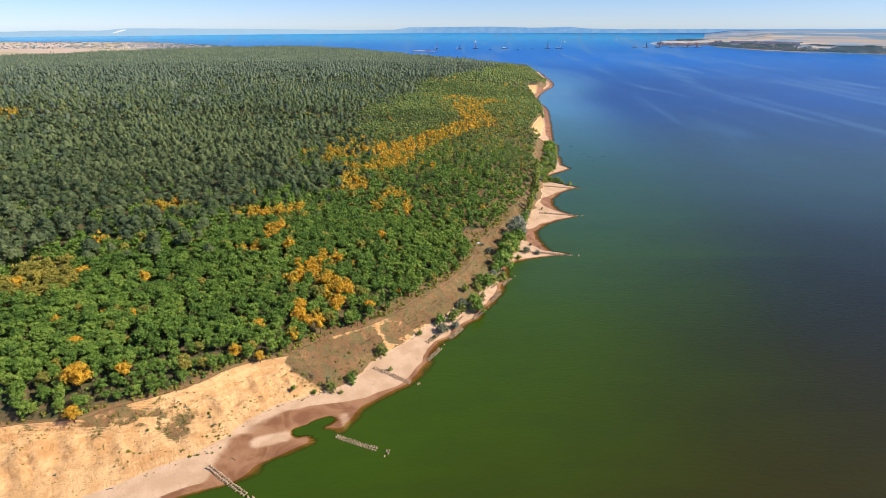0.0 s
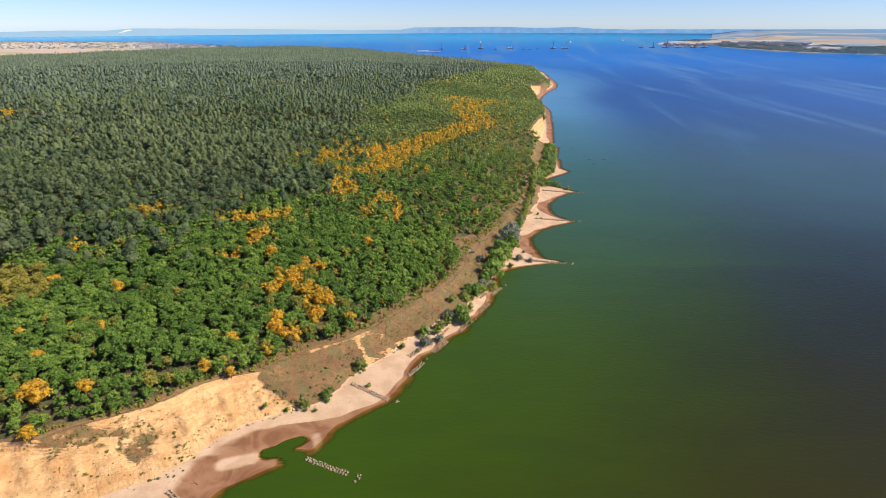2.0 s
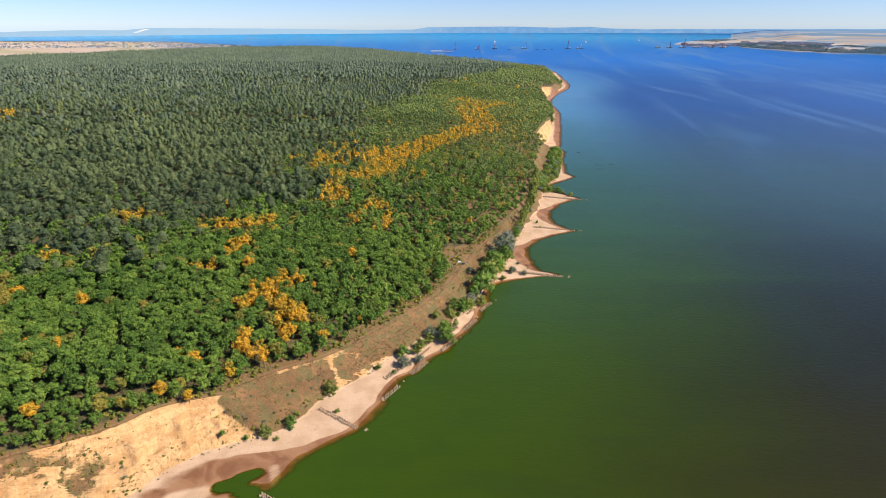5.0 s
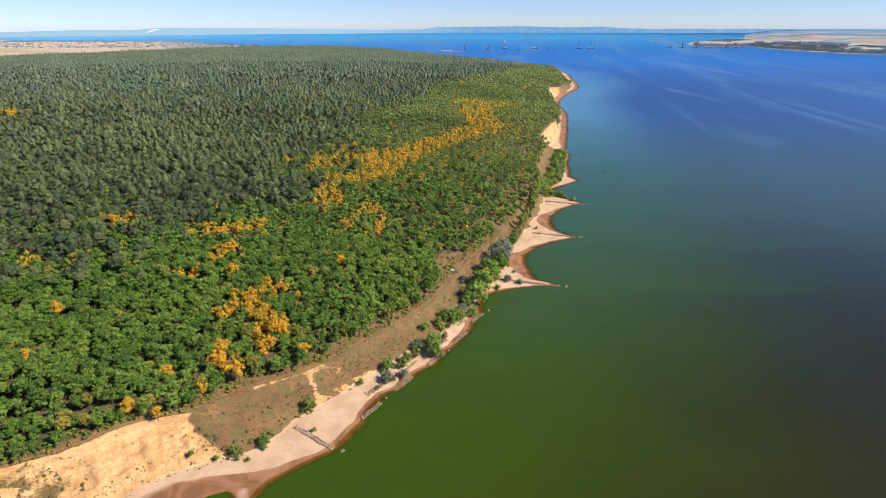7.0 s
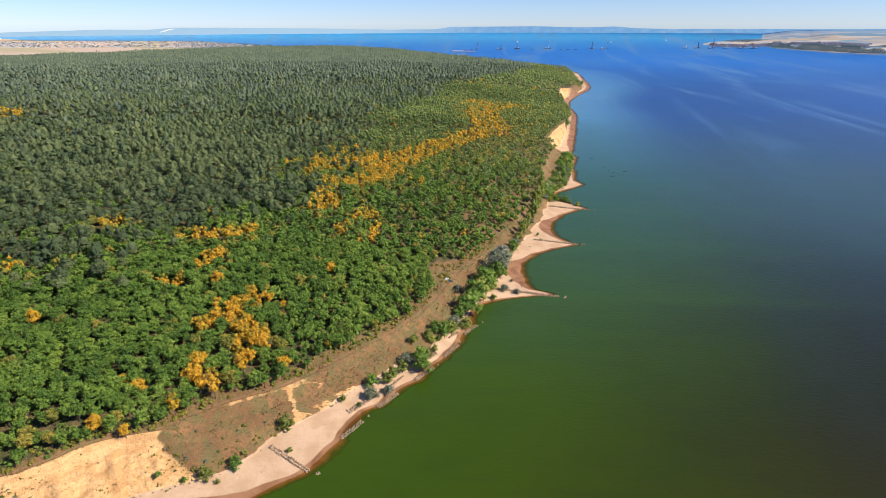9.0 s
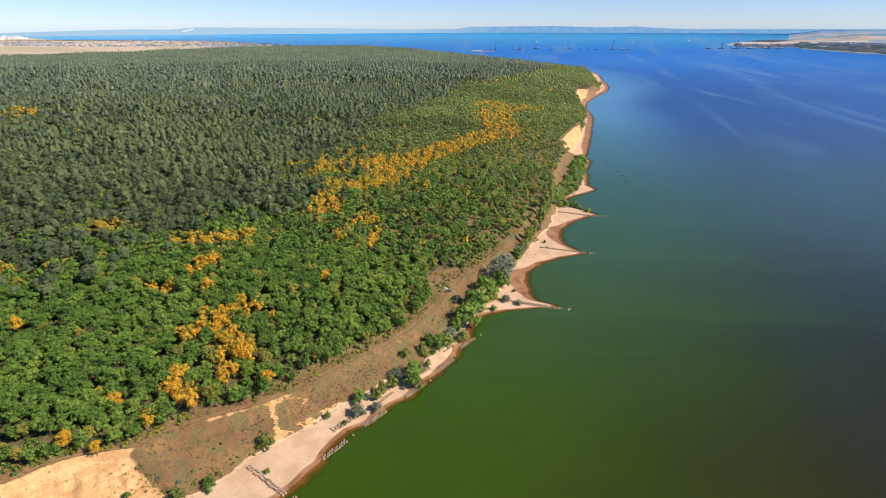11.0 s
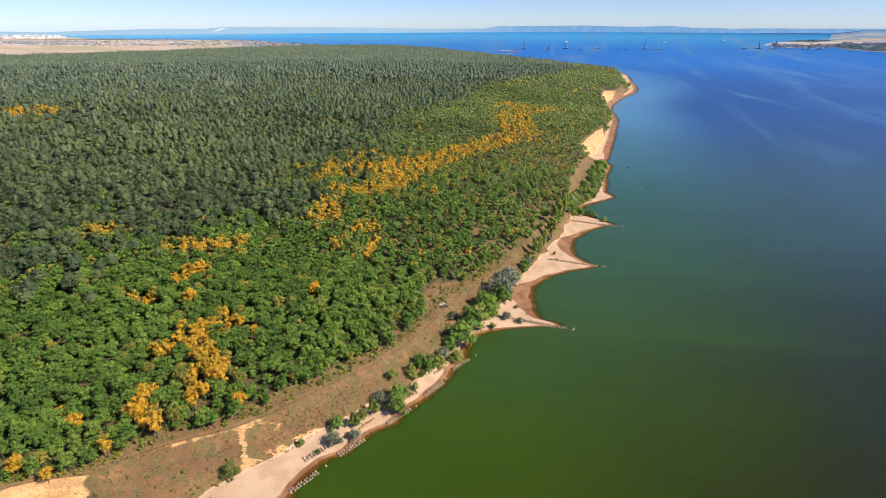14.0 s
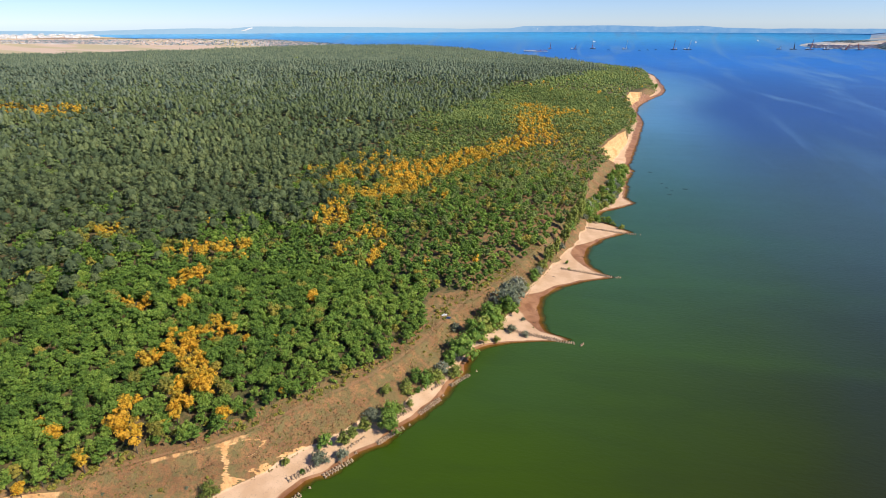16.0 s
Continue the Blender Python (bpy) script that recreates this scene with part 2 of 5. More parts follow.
def water_material():
    m = Nodes("river_water")
    off, along = m.attr("off"), m.attr("along")
    wander = m.math("MULTIPLY", m.math("SUBTRACT", m.noise(260.0, 4, 0.55, stretch=(1.0, 0.5, 1.0), distortion=0.8), 0.5), 1.0)
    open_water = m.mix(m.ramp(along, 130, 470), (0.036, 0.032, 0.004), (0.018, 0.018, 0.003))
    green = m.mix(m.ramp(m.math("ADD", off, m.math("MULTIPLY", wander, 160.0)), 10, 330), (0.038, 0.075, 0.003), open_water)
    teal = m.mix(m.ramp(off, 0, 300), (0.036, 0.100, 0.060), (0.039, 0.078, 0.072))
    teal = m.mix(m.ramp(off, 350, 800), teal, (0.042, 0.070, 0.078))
    # blue farther out: reflected sky painted into the water's own colour
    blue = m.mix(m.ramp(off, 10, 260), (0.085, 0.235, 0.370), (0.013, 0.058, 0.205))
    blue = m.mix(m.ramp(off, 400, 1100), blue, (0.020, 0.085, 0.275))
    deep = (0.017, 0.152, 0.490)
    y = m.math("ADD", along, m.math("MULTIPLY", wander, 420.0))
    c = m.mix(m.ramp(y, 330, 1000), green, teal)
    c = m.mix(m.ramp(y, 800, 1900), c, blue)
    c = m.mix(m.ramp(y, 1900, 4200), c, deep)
    # lighter far out, most of all on the left: haze painted into the colour
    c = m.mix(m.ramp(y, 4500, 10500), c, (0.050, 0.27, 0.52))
    c = m.mix(m.attr("haze_left"), c, (0.27, 0.46, 0.56))
    # slicks drawn out by the current, their paler sheen put into the colour
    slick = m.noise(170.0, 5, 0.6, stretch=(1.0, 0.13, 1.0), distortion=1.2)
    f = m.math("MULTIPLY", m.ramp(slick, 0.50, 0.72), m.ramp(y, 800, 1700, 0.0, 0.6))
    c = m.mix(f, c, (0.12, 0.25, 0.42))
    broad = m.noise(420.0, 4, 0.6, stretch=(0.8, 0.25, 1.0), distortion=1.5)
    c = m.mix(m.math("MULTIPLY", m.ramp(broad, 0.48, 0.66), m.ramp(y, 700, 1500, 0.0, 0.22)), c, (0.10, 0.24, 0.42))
    # cat's paws of the breeze, their duller reflection painted as darker colour
    paw = m.noise(38.0, 5, 0.65, stretch=(0.5, 1.6, 1.0), distortion=0.5)
    c = m.mix(m.ramp(paw, 0.40, 0.66, 0.0, 0.12), c, (0.006, 0.012, 0.010))
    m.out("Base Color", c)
    m.out("Roughness", 0.30)
    m.out("IOR", 1.33)
    m.out("Specular IOR Level", 0.30)
    wave = m.math("ADD", m.noise(5.0, 3, 0.6, stretch=(1, 2.0, 1)), m.math("MULTIPLY", m.noise(1.3, 3, 0.6), 0.3))
    m.bump(wave, 0.35, 0.5)
    # clear at the very edge, where the sandy bottom shows
    clear = m.add("ShaderNodeBsdfTransparent")
    clear.inputs[0].default_value = (0.75, 0.70, 0.45, 1)
    blend = m.add("ShaderNodeMixShader")
    shallow = m.math("ADD", m.attr("deep"), m.math("MULTIPLY", m.math("SUBTRACT", m.noise(14.0, 4), 0.5), 1.2))
    m.set(blend.inputs[0], m.ramp(shallow, 0.0, 1.0))
    m.set(blend.inputs[1], clear.outputs[0])
    m.set(blend.inputs[2], m.bsdf.outputs[0])
    m.set(m.tree.nodes["Material Output"].inputs[0], blend.outputs[0])
    return m.mat


GROUND, WATER = ground_material(), water_material()

# ---- plan of the coast: along (y) and across (x) ----
SHORE_NEAR = [(-3000, -1500), (-400, -420), (0, -260), (150, -195), (205, -160), (219, -138), (228, -113), (240, -104), (250, -91), (259, -80),
              (265, -67), (281, -57), (293, -52), (306, -36), (317, -25), (332, -16), (343, -13), (358, -9), (370, -4), (377, 4),
              (397, 18), (408, 28), (420, 33), (432, 40), (448, 47), (464, 53), (482, 59), (500, 61), (515, 62), (524, 71),
              (532, 87), (540, 112), (544, 133), (549, 127), (553, 115), (569, 108), (593, 105), (615, 107), (640, 122), (659, 148)]
SHORE_FAR = [(672, 171), (680, 159), (693, 149), (717, 145), (742, 149), (771, 163), (796, 186), (804, 200), (815, 187), (837, 165),
             (851, 159), (876, 170), (904, 196), (921, 213), (948, 203), (993, 209), (1024, 209), (1105, 226), (1137, 220), (1182, 230),
             (1339, 254), (1547, 286), (1631, 296), (1773, 294), (1887, 308), (2051, 354), (2215, 417), (2360, 448), (2680, 467), (2951, 485),
             (3100, 470), (3250, 380), (3500, 170), (3800, -40), (4400, -420), (4900, -900), (5270, -1430), (5720, -1990), (6660, -2870), (7500, -3709), (7560, -5100), (7600, -6050)]
SHORE_END = [(9600, -8700), (14000, -13500), (30000, -30000)]
TOE = [(-3000, -1620), (-400, -500), (0, -330), (150, -235), (216, -183), (227, -166), (237, -155), (247, -138), (260, -126), (275, -118),
       (291, -102), (301, -82), (312, -64), (325, -53), (339, -50), (350, -40), (368, -23), (380, -19), (392, -10), (406, 1),
       (419, 10), (440, 30), (458, 40), (479, 46), (500, 50), (521, 54), (539, 74), (579, 88), (612, 93), (652, 106),
       (697, 121), (749, 138), (808, 149), (864, 152), (993, 188), (1102, 206), (1149, 199), (1320, 236), (1607, 272), (1889, 304),
       (2234, 400), (2527, 430), (2951, 455), (3100, 440), (3250, 350)]
CREST = [(-3000, -1700, 20), (-400, -590, 20), (0, -420, 20), (150, -345, 19), (216, -320, 19), (240, -275, 19), (252, -235, 19), (256, -203, 19), (263, -193, 19), (277, -171, 19),
         (284, -156, 19), (303, -140, 19), (313, -125, 19), (321, -105, 19), (345, -87, 16), (365, -61, 15), (371, -53, 15), (387, -37, 15), (421, -11, 15), (446, 8, 15),
         (474, 24, 15), (523, 38, 15), (564, 52, 15), (619, 77, 15), (661, 89, 15), (779, 124, 16)]
CREST_FAR = [(930, 151, 18), (1032, 170, 20), (1093, 183, 22), (1128, 176, 30), (1200, 194, 31), (1271, 214, 30), (1338, 234, 26), (1512, 251, 20), (1604, 258, 22), (1827, 270, 32),
             (1969, 292, 33), (1993, 330, 30), (2239, 378, 26), (2600, 402, 24), (2951, 430, 20), (3100, 415, 18), (3250, 320, 15)]
FIELD_EDGE = [-6000, -2950, -2640, -2420, -2200, -1748, -1100, -600], [1200, 2770, 3250, 3620, 4050, 4680, 4940, 4880]
_s = np.array(SHORE_NEAR + SHORE_FAR + SHORE_END, float)
_t, _c = np.array(TOE, float), np.array(CREST + CREST_FAR, float)


def coast(y):
    """Across-coordinates of the water's edge, the foot and the crest of the bank, and the crest's height."""
    y = np.asarray(y, float)
    xs = np.interp(y, _s[:, 0], _s[:, 1]) + (value_noise(y, 0 * y, 9, 3) - 0.5) * 3.0
    off_t = np.interp(y, _t[:, 0], _t[:, 1])
    off_c = np.interp(y, _c[:, 0], _c[:, 1])
    end = step(3150, 3300, y)
    xt = off_t * (1 - end) + (xs - 25) * end + (value_noise(y, 0 * y, 11, 5) - 0.5) * 4.0
    xc = off_c * (1 - end) + (xs - 50) * end + (fractal(y, 0 * y, 14, 9, 3) - 0.5) * (5.0 + 6.0 * step(330, 300, y))
    xt = np.minimum(xt, xs - 3.5)
    xc = np.minimum(xc, xt - 7.0)
    return xs, xt, xc, np.interp(y, _c[:, 0], _c[:, 2])


def bare(y, v=0.5):
    """How far the bank is bare sand there; v goes from its foot to its crest."""
    return np.maximum(step(307, 301, y - 18 * np.asarray(v) + 5 * (value_noise(y, 0 * y, 5, 2) - 0.5)), np.maximum(step(1108, 1125, y) * step(1360, 1310, y), step(1790, 1830, y) * step(2030, 1985, y)))


def capsule(x, y, a, b, half):
    """1 on the line from a to b, 0.5 at its half width, 0 outside."""
    ux, uy = b[0] - a[0], b[1] - a[1]
    t = np.clip(((x - a[0]) * ux + (y - a[1]) * uy) / (ux * ux + uy * uy), 0, 1)
    return step(1.6, 0.4, np.hypot(x - a[0] - t * ux, y - a[1] - t * uy) / half)


def inlet(x, y):
    """The green inlet behind the sand spit."""
    wob = 3.0 * (fractal(x, y, 6, 241, 3) - 0.5)
    k = np.maximum(capsule(x + wob, y, (-87, 268), (-77, 272), 4.2), capsule(x, y + wob, (-78, 275), (-71, 279), 3.6))
    return np.maximum(k, np.maximum(capsule(x, y + wob, (-80, 271), (-70, 264), 4.0), capsule(x, y, (-70, 264), (-52, 252), 5.5)))


def height(x, y):
    """The lie of the land."""
    x, y = np.broadcast_arrays(np.asarray(x, float), np.asarray(y, float))
    xs, xt, xc, zc = coast(y)
    u = np.clip((xs - x) / (xs - xt), 0, 1)
    v = np.clip((xt - x) / (xt - xc), 0, 1)
    d = np.maximum(xc - x, 0)
    b = bare(y, v)
    rise = b * np.where(v < 0.86, v * 0.82, 0.7052 + (v - 0.86) * 2.1057) + (1 - b) * (v + 0.09 * np.sin(v * 6.283))
    rill = np.abs(value_noise(x * 0.75 + y * 0.6, (y - x) * 0.12, 6.0, 21) - 0.5) * 2
    rill = rill * 0.6 + fractal(x, y, 5.0, 33, 3) * 0.6
    flat = 0.9 + 1.0 * np.exp(-((y - 266) / 26) ** 2)
    z = 2.8 * u ** flat + (zc - 2.8) * rise + np.sin(v * math.pi) * (b * (rill - 0.6) * 6.4 + b * (fractal(x, y, 2.6, 37, 2) - 0.5) * 1.6 + (1 - b) * (fractal(x, y, 12, 41) - 0.5) * 2.0)
    z = z + 27.0 * (1 - np.exp(-d / 160)) * step(5250, 4700, y) + (fractal(x, y, 140, 51) - 0.5) * 8 * step(10, 150, d)
    z = z - 10.0 * step(-900, -100, x) * step(1900, 2700, y) * step(3700, 3000, y) * step(0, 60, d)
    z = np.where(x > xs, -np.minimum((x - xs) * 0.10, 4.0), z)
    k = inlet(x, y)
    return z * (1 - k) + np.minimum(z, -1.25) * k


# ---- ground and water ----
def rows_along():
    out, y = [], -3000.0
    while y < 30000:
        out.append(y)
        if y < 150:
            y += max(4.0, min(250.0, (180 - y) * 0.12))
        elif y < 480:
            y += 1.1
        elif y < 800:
            y += 2.0
        else:
            y += 2.0 + (y - 800) * 0.012
    return np.array(out)


def build_ground():
    ys = rows_along()
    xs, xt, xc, zc = coast(ys)
    cols = []
    for o in (60, 30, 16, 10, 6, 3.5, 2, 1):
        cols.append(xs + o)
    for f in np.linspace(0, 1, 26)[:-1]:
        cols.append(xs + (xt - xs) * f)
    for f in np.linspace(0, 1, 42)[:-1]:
        cols.append(xt + (xc - xt) * f)
    for o in (0, 1, 2, 3, 4, 5.5, 7, 9, 12, 15, 19, 24, 30, 38, 48, 60, 76, 96, 125, 160, 220, 300, 420, *(420 * 1.11 ** np.arange(1, 34))):
        cols.append(xc - o)
    X = np.stack(cols, 1)
    Y = np.repeat(ys[:, None], X.shape[1], 1)
    Z = height(X, Y)
    XS, XT, XC = xs[:, None], xt[:, None], xc[:, None]
    v = np.clip((XT - X) / (XT - XC), 0, 1)
    d = XC - X
    n = fractal(X, Y, 9, 61)
    b = bare(Y, v)
    # bank of bare sand with grown-over patches
    cliff = b * step(-2, 1, XT - X) * step(2.0, 0.5, d)
    grown = step(0.50, 0.60, fractal(X, Y, 11, 71, 4)) * np.exp(-((Y - 262) / 24) ** 2) * step(0.1, 0.3, v)
    cliff = cliff * (1 - 0.62 * grown)
    # the washed-out scar and its gully
    wy, wv = Y + 9 * (fractal(X, Y, 8, 211) - 0.5), v + 0.22 * (fractal(X, Y, 6, 221) - 0.5)
    scar = step(2.3, 0.6, np.abs(wy - 371 + 15 * (1 - wv))) * step(0.02, 0.08, v) * step(2, 0, d)
    scar = np.maximum(scar, 0.8 * step(1.6, 0.4, np.abs(wy - 383 + 22 * (wv - 0.7) ** 2 * 8)) * step(0.25, 0.35, wv) * step(1.02, 0.95, v))
    scar = np.maximum(scar, 0.6 * step(0.84, 0.90, wv) * step(365, 369, wy) * step(386, 381, wy) * step(2, 0.5, d))
    scar = 0.8 * np.maximum(scar, 0.62 * step(0.90, 0.97, v) * step(334, 350, Y) * step(386, 378, Y) * step(1.8, 0.8, d))
    scar = np.maximum(scar, step(0.20, 0.10, wv) * step(0.0, 0.03, v) * step(346, 356, Y) * step(396, 384, Y) * step(0.42, 0.52, fractal(X, Y, 5, 231)))
    cliff = np.maximum(cliff, scar)
    gully = step(1.6, 0.7, np.abs(Y - 417 - 10 * (v - 0.5) - 6 * (n - 0.5))) * step(0.2, 0.4, v) * step(1.05, 0.95, v) * (d < 1)
    cliff = np.maximum(cliff, 0.3 * gully)
    beach = step(-3.0, 1.0, X - XT) * (X <= XS + 80)
    wide = np.interp(Y, [150, 215, 228, 240, 249, 263, 271, 283, 290, 294, 300, 312, 330], [3, 5, 13, 22, 33, 49, 50, 44, 33, 20, 8, 4, 3]) + 15 * np.exp(-((Y - 590) / 26) ** 2) + 11 * np.exp(-((Y - 725) / 28) ** 2) + 9 * step(1120, 1250, Y) * step(2950, 2500, Y)
    wet = step(1.16, 0.84, (XS - X) / wide + 0.25 * (n - 0.5))
    isle = np.maximum(capsule(X, Y, (-108, 258), (-93, 264), 4.6), 0.7 * capsule(X, Y, (-62, 283), (-57, 270), 3.2))
    wet = wet * (1 - 0.85 * isle)
    track = step(1.7, 0.6, np.abs(d - 3.5 - 2.0 * (fractal(Y, 0 * Y, 25, 81) - 0.5))) * step(200, 230, Y) * step(640, 600, Y)
    track = np.maximum(track, step(5.5, 3.0, np.abs(d - 14 - 7 * (fractal(Y, 0 * Y, 40, 83) - 0.5))) * step(380, 430, Y) * step(700, 640, Y) * 0.5)
    field = step(0, 60, Y - np.interp(X, FIELD_EDGE[0], FIELD_EDGE[1]))
    field = np.where(X > -500, 0, field)
    back = np.where(Y < 335, 9, np.where(Y < 520, 17, np.where(Y < 640, 14, 6)))
    woods = step(-5, 7, d - back + 6 * (n - 0.5)) * (1 - field) * (np.hypot((X - 40) / 26, (Y - 545) / 34) > 0.8)
    woods = woods * (1 - 0.6 * step(520, 620, Y) * step(1250, 1000, Y) * step(210, 80, d))
    reach = np.minimum(1, 12500 / np.maximum(np.hypot(X - CENTRE[0], Y - CENTRE[1]), 1))
    P = far(np.stack([(CENTRE[0] + (X - CENTRE[0]) * reach).ravel(), (CENTRE[1] + (Y - CENTRE[1]) * reach).ravel(), Z.ravel()], 1))
    at = {k: a.ravel() for k, a in (("cliff", cliff), ("beach", beach), ("wet", wet), ("track", track), ("field", field), ("woods", woods))}
    me = mesh_from("ground", P, grid_faces(*X.shape)[:, ::-1], GROUND, True, at)
    tagged(new("ground", me), "sandy river bank with bare cliff, pale beach and dry grass", "ground", kind="structure")


def build_water():
    """The near river follows the shore; beyond 2.4 km it goes on in rings, out to the far hills."""
    ys = rows_along()
    ys = ys[ys < 2500][::2]
    xs = coast(ys)[0]
    offs = [-60, -40, -34, -30, -27, -24, -21, -18, -15, -12, -9, -6.5, -4, -2, 0, 1.5, 3, 5, 8, 12, 18, 27, 40, 60, 90, 130, 190, 280, 400, 580, 820, 1150, 1600, 2300, 3400, 5200]
    X = xs[:, None] + np.array(offs)[None, :]
    Y = np.repeat(ys[:, None], X.shape[1], 1)
    k = np.minimum(1, 2600 / np.maximum(np.hypot(X - CENTRE[0], Y - CENTRE[1]), 1))
    X, Y = CENTRE[0] + (X - CENTRE[0]) * k, CENTRE[1] + (Y - CENTRE[1]) * k
    az, r = np.meshgrid(np.linspace(-120, 120, 480), 2396 * (15800 / 2396) ** (np.arange(64) / 63.0))
    X2, Y2 = CENTRE[0] + np.sin(np.radians(az)) * r, CENTRE[1] + np.cos(np.radians(az)) * r
    x, y = np.concatenate([X.ravel(), X2.ravel()]), np.concatenate([Y.ravel(), Y2.ravel()])
    off = x - coast(y)[0]
    deep = np.where(off > 30, 1.6, np.clip(-height(x, y) / 0.85, -0.5, 1.6))
    level = np.concatenate([0 * X.ravel(), -1.0 * step(2620, 2400, r.ravel())])
    P = far(np.stack([x, y, level], 1))
    bearing = np.degrees(np.arctan2(x - CENTRE[0], y - CENTRE[1]))
    # mask for the painted haze on the water at the far left
    haze_left = 0.35 * step(-18, -33, bearing) * step(9000, 13000, np.hypot(x - CENTRE[0], y - CENTRE[1]))
    F = np.concatenate([grid_faces(*X.shape), grid_faces(*X2.shape)[:, ::-1] + X.size])
    me = mesh_from("water", P, F, WATER, True, {"off": np.clip(off, 0, 5000), "along": y, "deep": deep, "haze_left": haze_left})
    tagged(new("water", me), "calm river water, green near the bank and blue farther out", "water", kind="structure")


build_ground()
build_water()

# ---- trees ----
def solid(kind):
    """A unit clump: twenty or eight faces."""
    bm = bmesh.new()
    if kind == 20:
        bmesh.ops.create_icosphere(bm, subdivisions=1, radius=1)
    else:
        for p in ((1, 0, 0), (0, 1, 0), (-1, 0, 0), (0, -1, 0), (0, 0, 1), (0, 0, -1)):
            bm.verts.new(p)
        bm.verts.ensure_lookup_table()
        for i in range(4):
            bm.faces.new([bm.verts[i], bm.verts[(i + 1) % 4], bm.verts[4]])
            bm.faces.new([bm.verts[(i + 1) % 4], bm.verts[i], bm.verts[5]])
    bm.verts.index_update()
    v = np.array([tuple(p.co) for p in bm.verts])
    f = np.array([[p.index for p in q.verts] for q in bm.faces])
    bm.free()
    return v, f


SOLID = {20: solid(20), 8: solid(8)}


def leaf_faces(p, nrm, size, g):
    """Ragged three-cornered sprays of leaves at p, facing along nrm."""
    n = len(p)
    nrm = nrm / np.maximum(np.linalg.norm(nrm, axis=1, keepdims=True), 1e-6)
    t = np.cross(nrm, g.normal(0, 1, (n, 3)))
    t /= np.maximum(np.linalg.norm(t, axis=1, keepdims=True), 1e-6)
    b = np.cross(nrm, t)
    s = size * (0.6 + 0.8 * g.random((n, 1)))
    return np.stack([p + t * s * 0.62, p - t * s * 0.36 + b * s * 0.54, p - t * s * 0.30 - b * s * (0.36 + 0.24 * g.random((n, 1)))], 1).reshape(-1, 3)


def foliage(base, tall, wide, tint, count, size, form, seed, lumps=8, faces=8):
    """Crowns for many trees at once: a solid heart, boughs as rough clumps, and sprays of leaves standing out from them.
    base (n, 3), tall, wide and tint (n); count sprays a tree of that size in metres; form: round, birch, bush, column, pine."""
    g = np.random.default_rng(seed)
    n = len(base)
    if form == "pine":
        return conifers(base, tall, wide, tint, count, size, lumps, faces, g)
    k = np.arange(lumps)[None, :]
    a = k * 2.39996 + g.random((n, 1)) * 6.283 + g.normal(0, 0.35, (n, lumps))
    f = (k + 0.5) / lumps
    lump = min(1.25, 0.72 + 1.5 / lumps)
    if form == "round":
        hz = 0.40 + 0.48 * np.sqrt(1 - f ** 1.6) + g.normal(0, 0.05, (n, lumps))
        rr = 0.12 + 0.66 * np.sqrt(f) * (0.8 + 0.4 * g.random((n, lumps)))
        lr = (0.32 + 0.20 * g.random((n, lumps))) * lump
        squash, heart, level = 0.85, 0.66, 0.52
    elif form == "birch":
        hz = 0.92 - 0.56 * f + g.normal(0, 0.05, (n, lumps))
        rr = 0.10 + 0.62 * np.sin(np.clip(f * 0.9 + 0.12, 0, 1) * math.pi) * (0.6 + 0.6 * g.random((n, lumps)))
        lr = (0.32 + 0.20 * g.random((n, lumps))) * lump
        squash, heart, level = 1.05, 0.55, 0.62
    elif form == "bush":
        hz = 0.16 + 0.58 * (1 - f) + g.normal(0, 0.06, (n, lumps))
        rr = 0.10 + 0.60 * f ** 0.55 * (0.8 + 0.4 * g.random((n, lumps)))
        lr = (0.34 + 0.16 * g.random((n, lumps))) * lump
        squash, heart, level = 0.85, 0.58, 0.30
    else:
        hz = 0.90 - 0.74 * f
        rr = 0.40 * np.sin(np.clip(f + 0.12, 0, 1) * math.pi) * (0.6 + 0.6 * g.random((n, lumps)))
        lr = 0.44 + 0.15 * g.random((n, lumps))
        squash, heart, level = 1.4, 0.42, 0.5
    half = wide[:, None] * 0.5
    L = np.stack([np.cos(a) * rr * half, np.sin(a) * rr * half, hz * tall[:, None]], -1) + base[:, None, :]
    R = (lr * half)[..., None] * np.array((1, 1, squash))
    hue = np.clip(tint[:, None] + g.normal(0, 0.14, (n, lumps)), 0, 1)
    sv, sf = SOLID[faces]
    m = n * lumps
    V = L.reshape(m, 1, 3) + sv[None] * (R * (0.72 if count > 100 else 0.82 if count else 1.0)).reshape(m, 1, 3) * (0.60 + 0.70 * g.random((m, len(sv), 1))) + g.normal(0, 0.16, (m, len(sv), 3)) * R.reshape(m, 1, 3)
    F = (sf[None] + (np.arange(m) * len(sv))[:, None, None]).reshape(-1, 3)
    # clumps tinted darker than the sprays over them: crown shade painted in
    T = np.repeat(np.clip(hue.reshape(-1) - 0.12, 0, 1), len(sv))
    V = V.reshape(-1, 3)
    if lumps > 3:
        sv, sf = SOLID[8]
        at = base + np.stack([0 * tall, 0 * tall, level * tall], 1)
        size_of = np.stack([wide * 0.5 * heart, wide * 0.5 * heart, np.minimum(wide * 0.5 * heart * squash, tall * 0.3)], 1)
        H = at[:, None, :] + sv[None] * size_of[:, None, :] * (0.8 + 0.4 * g.random((n, len(sv), 1)))
        F = np.concatenate([F, (sf[None] + (np.arange(n) * len(sv))[:, None, None]).reshape(-1, 3) + len(V)])
        # the heart is darker still, the shade inside the crown put into its tint
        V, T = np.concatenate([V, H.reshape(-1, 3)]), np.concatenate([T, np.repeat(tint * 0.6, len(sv))])
